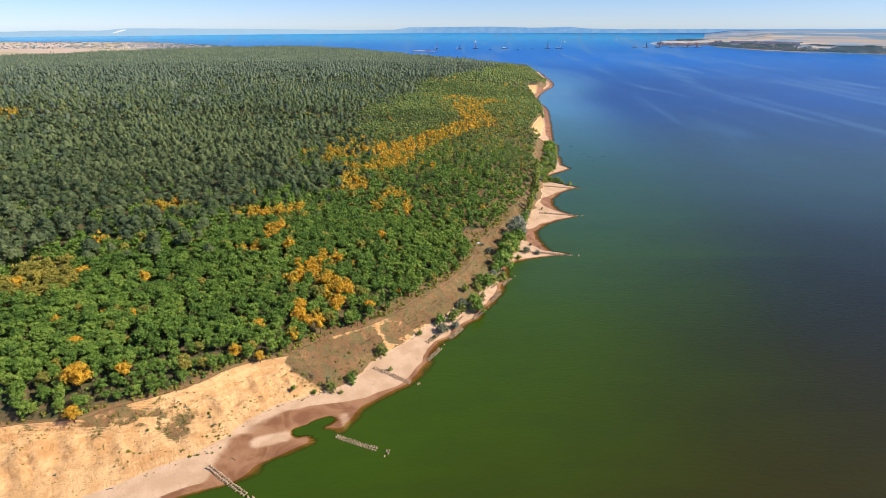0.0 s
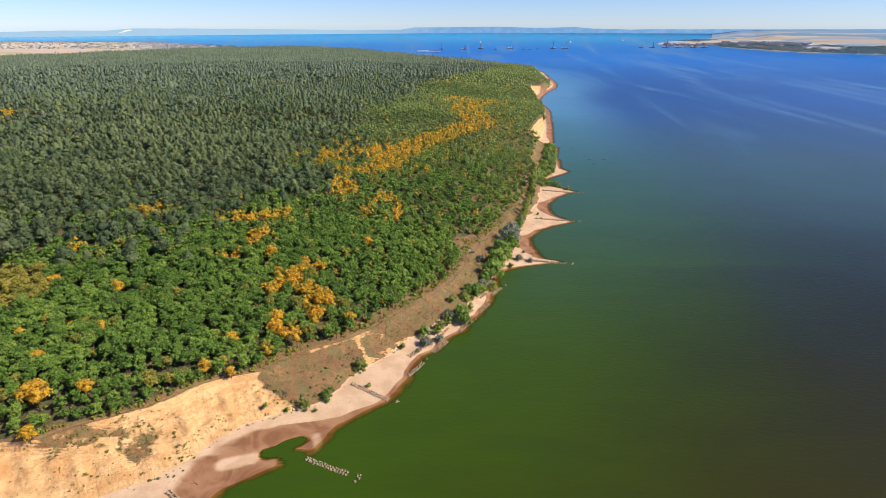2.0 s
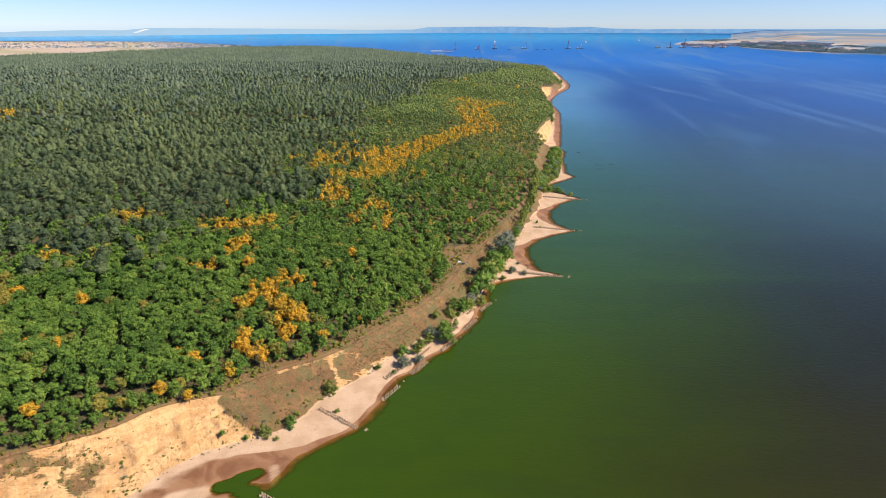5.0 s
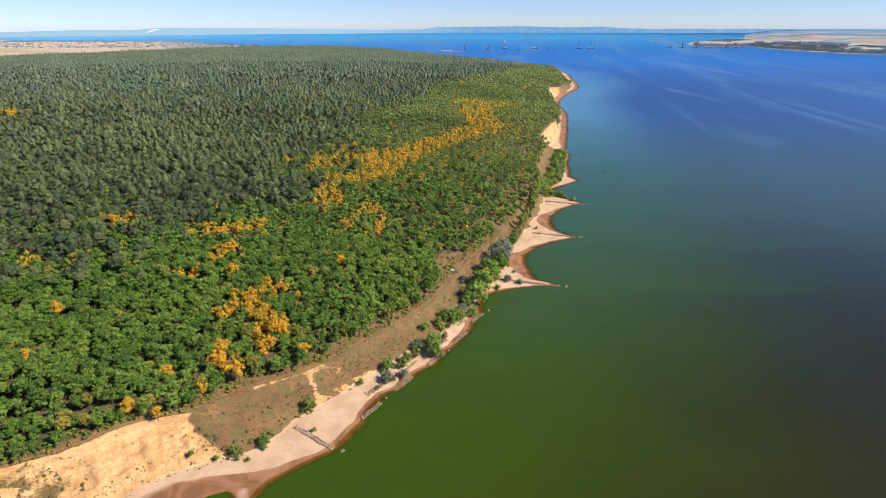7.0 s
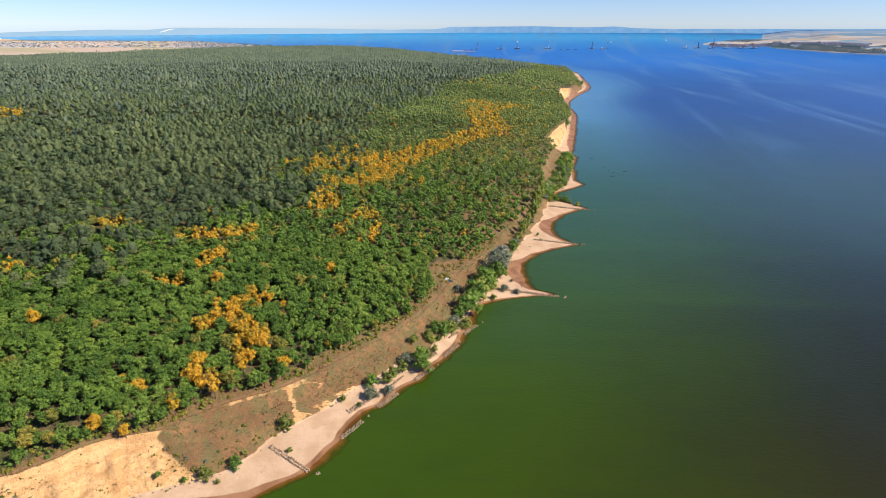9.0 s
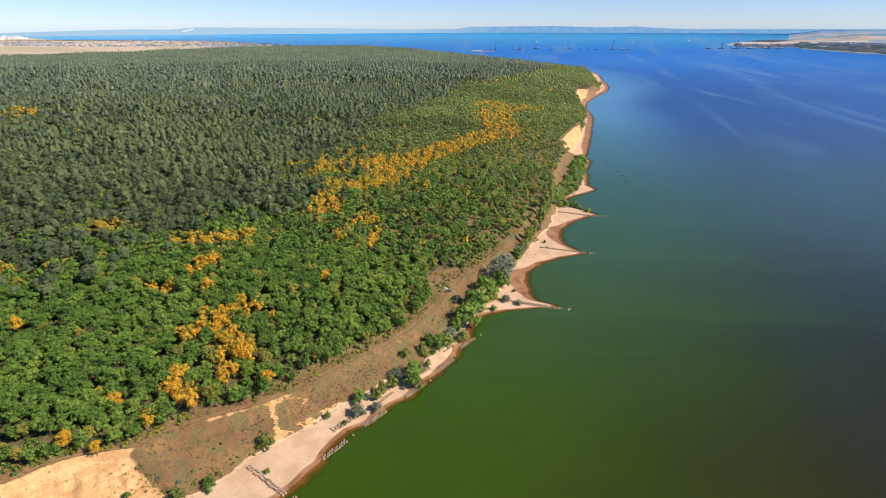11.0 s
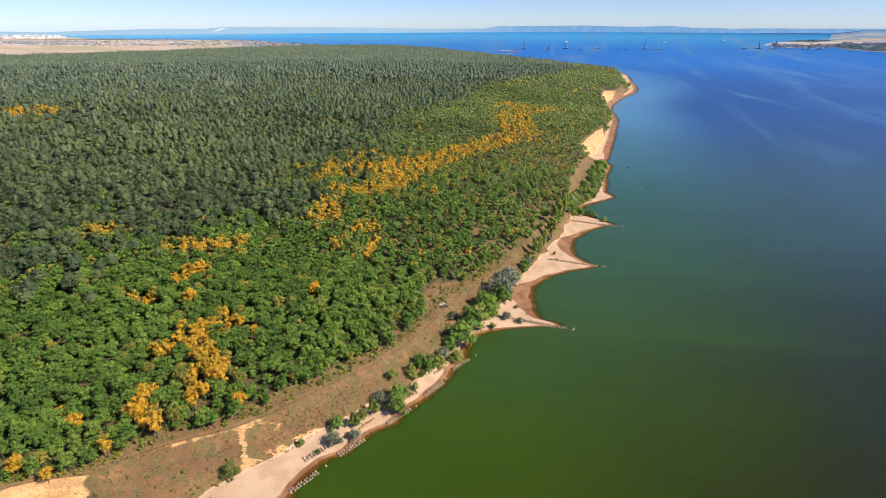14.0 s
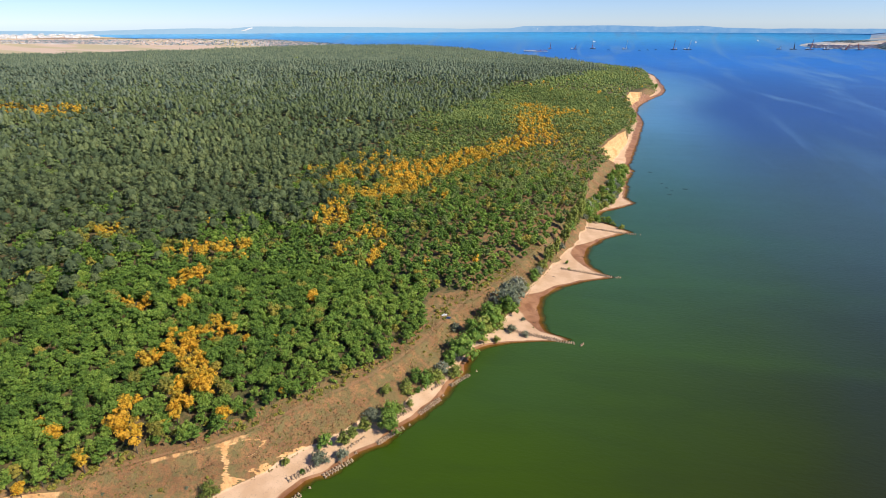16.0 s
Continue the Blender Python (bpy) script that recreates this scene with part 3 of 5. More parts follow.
    if count:
        which = (np.arange(count) % lumps)[None, :] + np.zeros((n, 1), int)
        i = np.arange(n)[:, None]
        w = g.normal(0, 1, (n, count, 3))
        w[..., 2] = w[..., 2] * 0.9 + 0.5
        w /= np.linalg.norm(w, axis=2, keepdims=True)
        p = (L[i, which] + w * R[i, which] * (0.74 + 0.42 * g.random((n, count, 1)))).reshape(-1, 3)
        q = leaf_faces(p, w.reshape(-1, 3) + np.array((0, 0, 0.25)) + g.normal(0, 0.55, (n * count, 3)), size, g)
        F = np.concatenate([F, np.arange(n * count * 3).reshape(-1, 3) + len(V)])
        T = np.concatenate([T, np.repeat(hue[i, which].reshape(-1), 3)])
        V = np.concatenate([V, q])
    return V, F, T


def conifers(base, tall, wide, tint, count, size, rings, sides, g):
    """Pine crowns: an uneven tapering body of rings with a pointed top, and boughs that stand out from it."""
    n = len(base)
    low = 0.54 + 0.12 * g.random(n)
    lean = g.normal(0, 0.02, (n, 2)) * tall[:, None]

    def girth(u):
        return np.clip(1 - u, 0, 1) ** 0.44 * np.minimum(1, u * 2.0 + 0.70)

    ang = np.arange(sides) / sides * 2 * math.pi
    V = np.zeros((n, rings * sides + 1, 3))
    for j in range(rings):
        u = (j / rings) * 1.04 + 0.02 if rings > 2 else j * 0.58 + 0.1
        aa = ang[None, :] + g.random((n, 1)) * 6.283 + g.normal(0, 0.2, (n, sides))
        r = wide[:, None] * 0.5 * girth(u) * (0.82 if count else 0.95) * (0.66 + 0.68 * g.random((n, sides)))
        z = tall[:, None] * (low[:, None] + (1 - low[:, None]) * np.clip(u + g.normal(0, 0.035, (n, sides)), 0, 0.97))
        V[:, j * sides:(j + 1) * sides] = np.stack([base[:, None, 0] + lean[:, None, 0] * u + np.cos(aa) * r, base[:, None, 1] + lean[:, None, 1] * u + np.sin(aa) * r, base[:, None, 2] + z], -1)
    V[:, -1] = base + np.stack([lean[:, 0], lean[:, 1], tall * 0.985], 1)
    f = []
    for j in range(rings - 1):
        for i in range(sides):
            p, q = j * sides + i, j * sides + (i + 1) % sides
            f += [(p, q, q + sides), (p, q + sides, p + sides)]
    f += [((rings - 1) * sides + i, (rings - 1) * sides + (i + 1) % sides, rings * sides) for i in range(sides)]
    F = (np.array(f)[None] + (np.arange(n) * V.shape[1])[:, None, None]).reshape(-1, 3)
    # body darker than its boughs: inner shade put into the tint
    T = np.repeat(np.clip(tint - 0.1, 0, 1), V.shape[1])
    V = V.reshape(-1, 3)
    if count:
        u = 1 - np.sqrt(g.random((n, count))) * 0.98
        aa = g.random((n, count)) * 6.283
        r = wide[:, None] * 0.5 * girth(u) * (0.7 + 0.5 * g.random((n, count)))
        z = tall[:, None] * (low[:, None] + (1 - low[:, None]) * u)
        p = np.stack([base[:, None, 0] + lean[:, None, 0] * u + np.cos(aa) * r, base[:, None, 1] + lean[:, None, 1] * u + np.sin(aa) * r, base[:, None, 2] + z], -1).reshape(-1, 3)
        w = np.stack([np.cos(aa), np.sin(aa), 0.55 + 0 * aa], -1).reshape(-1, 3)
        q = leaf_faces(p, w + g.normal(0, 0.5, (n * count, 3)), size, g)
        F = np.concatenate([F, np.arange(n * count * 3).reshape(-1, 3) + len(V)])
        T = np.concatenate([T, np.repeat(np.clip(tint[:, None] + g.normal(0, 0.16, (n, count)), 0, 1).reshape(-1), 3)])
        V = np.concatenate([V, q])
    return V, F, T


def trunks(base, tall, wide, lean, sides=4):
    n = len(base)
    a = np.arange(sides) / sides * 2 * math.pi
    v = []
    for h, r in ((-0.03, 0.022), (0.45, 0.014)):
        v.append(np.stack([base[:, None, 0] + np.cos(a) * r * tall[:, None], base[:, None, 1] + np.sin(a) * r * tall[:, None], base[:, None, 2] + h * tall[:, None] + 0 * a], -1))
    V = np.concatenate(v, 1)
    f = [t for i in range(sides) for t in ((i, (i + 1) % sides, sides + (i + 1) % sides), (i, sides + (i + 1) % sides, sides + i))]
    F = (np.array(f)[None] + (np.arange(n) * 2 * sides)[:, None, None]).reshape(-1, 3)
    return V.reshape(-1, 3), F


def wood(name, label, base, tall, wide, tint, count, size, form, material, seed, faces=20, stem=False, lumps=8, category="trees"):
    """Many trees as one piece of far woodland."""
    V, F, T = foliage(base, tall, wide, tint, count, size, form, seed, lumps, faces)
    S = np.zeros(len(F), int)
    if stem:
        tv, tf = trunks(base, tall, wide, 0)
        F, S = np.concatenate([F, tf + len(V)]), np.concatenate([S, np.ones(len(tf), int)])
        V, T = np.concatenate([V, tv]), np.concatenate([T, np.zeros(len(tv))])
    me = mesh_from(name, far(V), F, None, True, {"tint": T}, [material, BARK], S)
    return tagged(new(name, me), label, category, kind="stuff")


def scatter(y0, y1, spacing, seed, limit, reach=1e9):
    """Jittered places on the plateau within the wood, for ranges y0 to y1 from the centre of the walk."""
    g = np.random.default_rng(seed)
    xs = np.arange(-limit, 560, spacing)
    ys = np.arange(180, y1 + 100, spacing * 0.92)
    X, Y = np.meshgrid(xs, ys)
    X = X + (np.arange(len(ys)) % 2)[:, None] * spacing * 0.5
    X = (X + g.uniform(-0.60, 0.60, X.shape) * spacing).ravel()
    Y = (Y + g.uniform(-0.60, 0.60, Y.shape) * spacing).ravel()
    r = np.hypot(X - CENTRE[0], Y - CENTRE[1])
    keep = (r >= y0) & (r < y1) & (X > -1.30 * (Y - 150) - 110)
    X, Y = X[keep], Y[keep]
    xs_, xt, xc, zc = coast(Y)
    d = xc - X
    # the wood's edge stands back from the crest
    edge = 4 + 4 * step(325, 350, Y) * step(500, 440, Y) + 4 * step(440, 520, Y) * step(600, 560, Y) + 9 * (fractal(X, Y, 22, 91) - 0.4) + 2 * step(1800, 700, Y) * step(560, 640, Y)
    edge = edge - 9 * step(600, 700, Y) - 14 * step(1340, 1420, Y)
    edge = np.where(bare(Y) > 0.3, np.maximum(edge, 3.0), edge)
    gap = g.random(len(X)) < 0.02 + 0.14 * step(0.60, 0.68, fractal(X, Y, 24, 311, 2)) * step(240, 330, d)
    glade = (gap | (np.hypot((X - 40) / 26, (Y - 545) / 34) < 0.9) | (np.hypot((X - 120) / 40, (Y - 1010) / 28) < 0.5) | (np.hypot((X - 165) / 45, (Y - 1420) / 30) < 0.6))
    stop = np.interp(X, [*FIELD_EDGE[0], 0], [*FIELD_EDGE[1], 5200]) - 20
    open_wood = step(520, 620, Y) * step(1250, 1000, Y) * step(200, 60, d)
    thin = g.random(len(X)) < open_wood * np.clip(0.12 + 0.34 * step(0.50, 0.66, fractal(X, Y, 26, 251, 3)), 0, 0.9)
    ok = (d > edge) & ~thin & ~glade & (Y < stop) & (xs_ - X > 18)
    return X[ok], Y[ok]


def pine_share(X, Y):
    """Where the pine wood lies: inland, behind the belt of oaks."""
    xc = coast(Y)[2]
    d = xc - X
    belt = np.interp(Y, [200, 420, 560, 700, 900, 1300, 2000, 3000], [330, 300, 270, 270, 310, 380, 330, 200])
    return step(-70, 70, d - belt + 190 * (fractal(X, Y, 110, 101) - 0.5))


# gold groves: bands from point to point with a half width and a share of gold trees
GROVES = [((-121, 404), (-112, 423), 8, 0.95), ((-112, 423), (-101, 450), 8, 0.92), ((-96, 413), (-81, 397), 9, 0.95), ((-84, 388), (-80, 378), 5, 0.8), ((-107, 367), (-91, 350), 6, 0.95),
          ((-200, 552), (-159, 571), 13, 0.75), ((-166, 496), (-158, 515), 8, 0.9), ((-180, 460), (-165, 461), 6, 0.9), ((-76, 597), (-54, 645), 10, 0.62), ((-43, 577), (-41, 610), 7, 0.75),
          ((-107, 655), (-113, 704), 10, 0.6), ((-113, 742), (-86, 748), 14, 0.7), ((-86, 748), (-63, 821), 14, 0.7), ((-63, 821), (-50, 890), 16, 0.7), ((-50, 890), (-8, 972), 18, 0.7),
          ((-8, 972), (34, 1051), 18, 0.75), ((34, 1051), (73, 1100), 18, 0.75), ((73, 1100), (49, 1253), 24, 0.5), ((49, 1253), (84, 1380), 22, 0.45), ((18, 1444), (117, 1401), 22, 0.45),
          ((-164, 818), (-103, 861), 24, 0.45), ((-138, 906), (-103, 861), 18, 0.35), ((-1080, 1125), (-850, 1105), 22, 0.62), ((-306, 571), (-288, 571), 9, 0.9), ((-306, 452), (-300, 458), 6, 0.3)]
SINGLES = [(-57, 383, 6), (-84, 368, 5), (-130, 344, 7), (-143, 349, 6), (-136, 313, 6), (-121, 314, 5), (-139, 468, 8), (-107, 481, 6), (-80, 448, 6), (-62, 453, 5),
           (-60, 509, 8), (-253, 524, 8), (-284, 449, 9), (-36, 412, 4), (-233, 394, 7), (192, 1770, 16), (-213, 273, 12), (-208, 255, 9), (-194, 286, 7),
           (-234, 306, 7), (-238, 346, 6), (-217, 342, 7), (-207, 317, 5), (-318, 375, 9), (-257, 326, 6), (-281, 396, 8), (-280, 306, 5)]


def gold_share(X, Y, grow=1.0):
    out = np.zeros(len(X))
    ragged = value_noise(X, Y, 9, 111) - 0.5
    for (ax, ay), (bx, by), half, share in GROVES:
        half = half * (0.95 if ay < 650 else 1.4) * grow
        ux, uy = bx - ax, by - ay
        t = np.clip(((X - ax) * ux + (Y - ay) * uy) / (ux * ux + uy * uy), 0, 1)
        d = np.hypot(X - ax - t * ux, Y - ay - t * uy) / half
        out = np.maximum(out, min(1.0, share * (1.25 if ay < 650 else 1.05)) * step(1.35, 0.75, d + 0.7 * ragged))
    return np.maximum(out, 0.004)


def sort_kinds(X, Y, seed):
    g = np.random.default_rng(seed)
    p, w = pine_share(X, Y), gold_share(X, Y)
    k = np.where(g.random(len(X)) < p, 1, 0)
    gold = g.random(len(X)) < w * np.where(k == 1, np.where(w > 0.1, 1.0, 0.15), 1.0)
    k = np.where(gold, 2, k)
    near = gold_share(X - 22 * (Y > 650), Y, 2.3)
    patch = step(0.58, 0.70, fractal(X, Y, 75, 261, 3))
    olive = (g.random(len(X)) < 0.025 + 0.08 * step(0.5, 0.7, fractal(X, Y, 60, 121)) + near * np.where(Y > 620, 0.40, 0.16)) & (k == 0)
    olive |= (np.hypot((X + 312) / 34, (Y - 388) / 30) < 0.75 + 0.5 * value_noise(X, Y, 14, 321)) & (k != 2)
    olive |= (g.random(len(X)) < 0.55 * near + 0.10 * patch) & (k == 1)
    # green broadleaved trees scattered in the pines
    k = np.where((k == 1) & (g.random(len(X)) < 0.05 + 0.42 * step(0.54, 0.66, fractal(X, Y, 90, 271, 3))), 0, k)
    return np.where(olive, 3, k)


LOOKS = {0: ("oak", OAK, "round", (9.5, 14.5), (7.2, 10.4)), 1: ("pine", PINE, "pine", (16.0, 22.5), (8.6, 12.4)),
         2: ("birch", BIRCH, "birch", (12.5, 17.0), (6.6, 9.4)), 3: ("olive", RUST, "round", (10.0, 14.5), (7.0, 10.2))}
LABELS = {0: "dense green oak wood on the plateau", 1: "dark green pine wood reaching far inland", 2: "golden-leaved birches among the green wood", 3: "oaks turning olive and brown among the green wood"}


MADE, PLACED = [], set()


def limbs(bm, tall, wide, seed, form):
    """A tapered, slightly crooked trunk with limbs that reach into the crown."""
    g = random.Random(seed)
    r = tall * 0.024
    p = Vector((0, 0, -0.4))
    for i in range(3):
        q = Vector((g.uniform(-0.25, 0.25) * i, g.uniform(-0.25, 0.25) * i, tall * (0.24 * (i + 1))))
        tube(bm, p, q, r * (1 - 0.25 * i), r * (1 - 0.25 * (i + 1)), 6)
        p = q
    for i in range(5 if form != "column" else 3):
        a = i * 2.4 + g.random()
        z = tall * g.uniform(0.28, 0.6)
        reach = wide * g.uniform(0.25, 0.38) * (0.5 if form == "column" else 1.0)
        tube(bm, (0, 0, z), (math.cos(a) * reach, math.sin(a) * reach, z + tall * 0.17), r * 0.45, r * 0.12, 4)


def tree_kind(name, material, form, tall, wide, count, size, lumps, tint, seed, label, group, category="tree", bark=None):
    """One tree as a thing with its trunk and its crown, standing at the origin."""
    root = new(name)
    tagged(root, label, category, group)
    bm = bmesh.new()
    limbs(bm, tall, wide, seed, form)
    part("trunk", bm, bark or BARK, root)
    o, t, w = np.zeros((1, 3)), np.array([tall]), np.array([wide])
    V, F, T = foliage(o, t, w, np.array([tint]), count, size, form, seed, lumps, 7 if form == "pine" else 8)
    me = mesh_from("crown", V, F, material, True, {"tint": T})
    crown = new("crown", me)
    crown.parent = root
    MADE.append(root)
    return root


def stand(kinds, x, y, z, scale, seed):
    """Sets a copy of one of the kinds, or its first, in the place."""
    g = random.Random(seed)
    ob = kinds[g.randrange(len(kinds))]
    m = Matrix.Translation((x, y, z)) @ Matrix.Rotation(g.uniform(0, 6.28), 4, "Z") @ Matrix.Diagonal((scale, scale, scale * g.uniform(0.92, 1.08), 1))
    if ob in PLACED:
        return copy_thing(ob, m)
    PLACED.add(ob)
    ob.matrix_basis = m
    return ob


NAMES = {0: ("oak_tree", "green oak tree with a broad crown on the plateau", "oaks at the wood's edge"),
         1: ("pine_tree", "dark green pine tree with a rounded crown", "pines of the wood"),
         2: ("birch_tree", "birch tree in golden autumn leaf among green oaks", "golden birches"),
         3: ("oak_tree", "oak tree turning olive brown at the wood's edge", "oaks at the wood's edge")}


def plant(r0, r1, spacing, counts, sizes, grow, seed, faces, stem, limit, lumps, single=0):
    """Plants a ring of the wood; the trees nearest the bank's crest, up to that number a kind, are things of their own."""
    X, Y = scatter(r0, r1, spacing, seed, limit)
    if single:
        for sx, sy, w in SINGLES:
            near = np.hypot(X - sx, Y - sy) < w * 0.62
            X, Y = X[~near], Y[~near]
    kinds = sort_kinds(X, Y, seed + 1)
    g = np.random.default_rng(seed + 2)
    Z = height(X, Y) - 0.3
    for k in LOOKS:
        s = kinds == k
        if not s.any():
            continue
        what, material, form, talls, wides = LOOKS[k]
        if k == 1 and r1 <= 900:
            s = s & (g.random(len(s)) < 0.88)
        x, y, z = X[s], Y[s], Z[s]
        n = len(x)
        size = g.random(n)
        tall, wide = (talls[0] + (talls[1] - talls[0]) * size) * (1 + (grow - 1) * 0.35) * g.uniform(0.85, 1.15, n), (wides[0] + (wides[1] - wides[0]) * size) * (1 + (grow - 1) * (0.3 if k == 1 else 1.0))
        d = coast(y)[2] - x
        if k == 0 or k == 3:
            tall *= 0.80 + 0.20 * step(10, 60, d)
            wide *= (0.86 + 0.14 * step(8, 55, d)) * (1 - 0.06 * step(520, 640, y) * step(1400, 1100, y))
        stand_of = fractal(x, y, 85, 281, 3)
        if k == 1:
            tall *= (0.60 + 0.74 * stand_of) * g.uniform(0.80, 1.20, n)
        tint = np.clip(0.46 + 0.27 * g.normal(size=n) + 1.1 * (stand_of - 0.5), 0, 1)
        if single:
            order = np.argsort(d + 0.15 * np.abs(y - 330))
            chosen = order[:{0: 210, 3: 80}.get(k, single)]
            name, label, group = NAMES[k]
            made = [tree_kind(name, material, form, (talls[0] + talls[1]) / 2, (wides[0] + wides[1]) / 2, counts[k], sizes[k], lumps[k == 1], 0.15 + 0.1 * i, seed + 50 * k + i, label, group) for i in range(8)]
            for i in chosen:
                stand(made, x[i], y[i], z[i], float(wide[i]) / ((wides[0] + wides[1]) / 2) , seed + int(i))
            rest = np.setdiff1d(np.arange(n), chosen)
            if not len(rest):
                continue
            x, y, z, tall, wide, tint = x[rest], y[rest], z[rest], tall[rest], wide[rest], tint[rest]
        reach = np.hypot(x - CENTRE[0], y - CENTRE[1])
        # the farther out, the more trees get the leaf colour with painted haze
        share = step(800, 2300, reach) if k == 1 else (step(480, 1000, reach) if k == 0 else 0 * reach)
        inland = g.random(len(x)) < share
        for part_of, leaf in ((~inland, material), (inland, PINE_HAZED if k == 1 else OAK_HAZED)):
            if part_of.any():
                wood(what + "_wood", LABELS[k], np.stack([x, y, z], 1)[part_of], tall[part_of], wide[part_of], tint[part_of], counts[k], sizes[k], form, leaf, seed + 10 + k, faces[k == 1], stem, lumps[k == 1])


plant(0, 500, 6.8, {0: 340, 1: 260, 2: 340, 3: 340}, {0: 0.86, 1: 1.2, 2: 0.82, 3: 0.86}, 1.0, 1000, {0: 8, 1: 8}, True, 560, {0: 10, 1: 5}, 290)
plant(500, 900, 7.8, {0: 70, 1: 84, 2: 64, 3: 70}, {0: 1.45, 1: 1.5, 2: 1.3, 3: 1.45}, 1.0, 2000, {0: 8, 1: 6}, False, 1100, {0: 7, 1: 3})
plant(900, 1700, 8.6, {0: 18, 1: 20, 2: 16, 3: 18}, {0: 1.9, 1: 2.2, 2: 1.8, 3: 1.9}, 1.28, 3000, {0: 8, 1: 5}, False, 2100, {0: 3, 1: 2})
plant(1700, 2700, 9.4, {0: 0, 1: 0, 2: 0, 3: 0}, {0: 5.5, 1: 4.8, 2: 5, 3: 5.2}, 1.5, 4000, {0: 8, 1: 5}, False, 3600, {0: 1, 1: 2})
plant(2700, 5400, 12.0, {0: 0, 1: 0, 2: 0, 3: 0}, {0: 5.5, 1: 4.8, 2: 5, 3: 5.2}, 1.4, 4500, {0: 8, 1: 5}, False, 5200, {0: 1, 1: 1})

# undergrowth between the trees
X, Y = scatter(0, 560, 6.6, 5000, 900)
deal = np.random.default_rng(5001)
X, Y = X + 2.0, Y + 1.5
X2, Y2 = scatter(560, 1750, 7.6, 5010, 400)
savanna = coast(Y2)[2] - X2 < 330
X, Y = np.concatenate([X, X2[savanna] + 3.0]), np.concatenate([Y, Y2[savanna] + 2.0])
inland = coast(Y)[2] - X
some = (deal.random(len(X)) < 0.9) & (inland > 5)
X, Y = X[some], Y[some]
wood("undergrowth", "low green and olive undergrowth between the trees", np.stack([X, Y, height(X, Y) - 0.3], 1), deal.uniform(3.0, 7.5, len(X)), deal.uniform(3.8, 6.6, len(X)), np.clip(deal.normal(0.45, 0.25, len(X)), 0, 1), 8, 1.3, "bush", OAK, 5002, 8, False, 2, "undergrowth")
# bushes along the wood's edge
count = 300
Y = deal.uniform(205, 640, count)
X = coast(Y)[2] - 4 - np.abs(deal.normal(0, 1, count)) * np.where(Y < 330, 7, 10)
wood("edge_bushes", "low olive bushes along the wood's edge", np.stack([X, Y, height(X, Y) - 0.2], 1), deal.uniform(1.2, 3.6, count), deal.uniform(2.0, 4.6, count), deal.random(count) * 0.6, 26, 0.75, "bush", RUST, 5004, 8, False, 4, "bushes")

big = [tree_kind("birch_tree", BIRCH, "round", 13.0, 10.0, 760, 0.62, 14, 0.45 + 0.12 * i, 700 + i, "lone tree in bright yellow autumn leaf among green oaks", "lone yellow trees") for i in range(4)]
for i, (sx, sy, w) in enumerate(SINGLES):
    stand(big, sx, sy, float(height(sx, sy)) - 0.3, w * 1.5 / 10.0, 720 + i)

# ---- trees and bushes of the shore ----
# place, width; kind: w willow, p poplar, s silver oleaster, d dark elm
SHORE_TREES = [(-18, 376, 5.0, "w"), (-3, 394, 9.1, "d"), (-1, 382, 10.0, "s"), (-7, 373, 3.1, "d"), (7, 398, 7.2, "t"), (10, 404, 6.6, "t"), (15, 411, 6.7, "t"), (9, 389, 7.9, "s"), (29, 416, 9.4, "d"), (16, 421, 6.9, "s"), (20, 421, 6.2, "s"), (26, 426, 8.7, "d"), (30, 433, 7.1, "w"), (35, 439, 5.0, "t"), (19, 440, 7.2, "w"), (29, 451, 10.3, "w"), (33, 460, 9.4, "d"), (31, 447, 8.0, "w"), (36, 453, 9.2, "d"), (40, 460, 8.2, "d"), (42, 464, 8.3, "t"), (46, 469, 7.6, "w"), (47, 477, 10.9, "s"), (49, 490, 10.0, "d"), (56, 479, 9.8, "w"), (56, 500, 14.3, "d"), (51, 489, 9.6, "d"), (47, 494, 8.1, "w"), (65, 531, 15.2, "w"), (72, 546, 13.4, "d"), (77, 555, 13.6, "w"), (78, 530, 5.2, "w"), (85, 573, 9.4, "d"), (81, 579, 16.6, "s"), (86, 601, 12.3, "s"), (93, 617, 6.1, "w"), (100, 638, 10.5, "d"), (47, 526, 5.6, "s"), (62, 523, 12.0, "d"), (88, 545, 5.3, "s"), (58, 527, 8.6, "d"), (67, 553, 9.1, "d"), (73, 567, 9.3, "d"), (99, 542, 3.5, "s"), (104, 557, 2.7, "d")]
SHORE_MORE = [(80, 571, 11, "d"), (88, 605, 11, "s"), (83, 586, 12, "s"), (86, 580, 9, "d"), (93, 616, 9, "w"), (72, 548, 10, "d"), (78, 547, 8, "w"),
              (98, 639, 10, "d"), (105, 663, 11, "w"), (112, 683, 10, "p"), (117, 702, 10, "p"), (102, 650, 9, "s"), (108, 672, 10, "p"), (125, 729, 10, "p"), (127, 757, 11, "p"), (133, 780, 11, "p"), (140, 810, 11, "p"), (143, 834, 11, "p"),
              (121, 716, 9, "s"), (123, 744, 10, "w"), (130, 768, 10, "d"), (137, 795, 10, "w"), (154, 824, 9, "w"), (168, 832, 10, "w"), (181, 826, 10, "w"), (190, 812, 8, "w"), (161, 826, 9, "d"), (175, 830, 8, "d"), (146, 818, 7, "s"),
              (-74, 305, 9, "w"), (-67, 303, 5, "w"), (-62, 314, 7, "d"), (-45, 346, 11, "w"), (-60, 322, 4, "w"), (-37, 329, 4, "w"), (-84, 301, 3, "d"), (-97, 300, 3, "d"),
              (95, 566, 3, "s"), (130, 676, 3, "w"), (128, 690, 3, "d"), (-127, 252, 3, "d")]
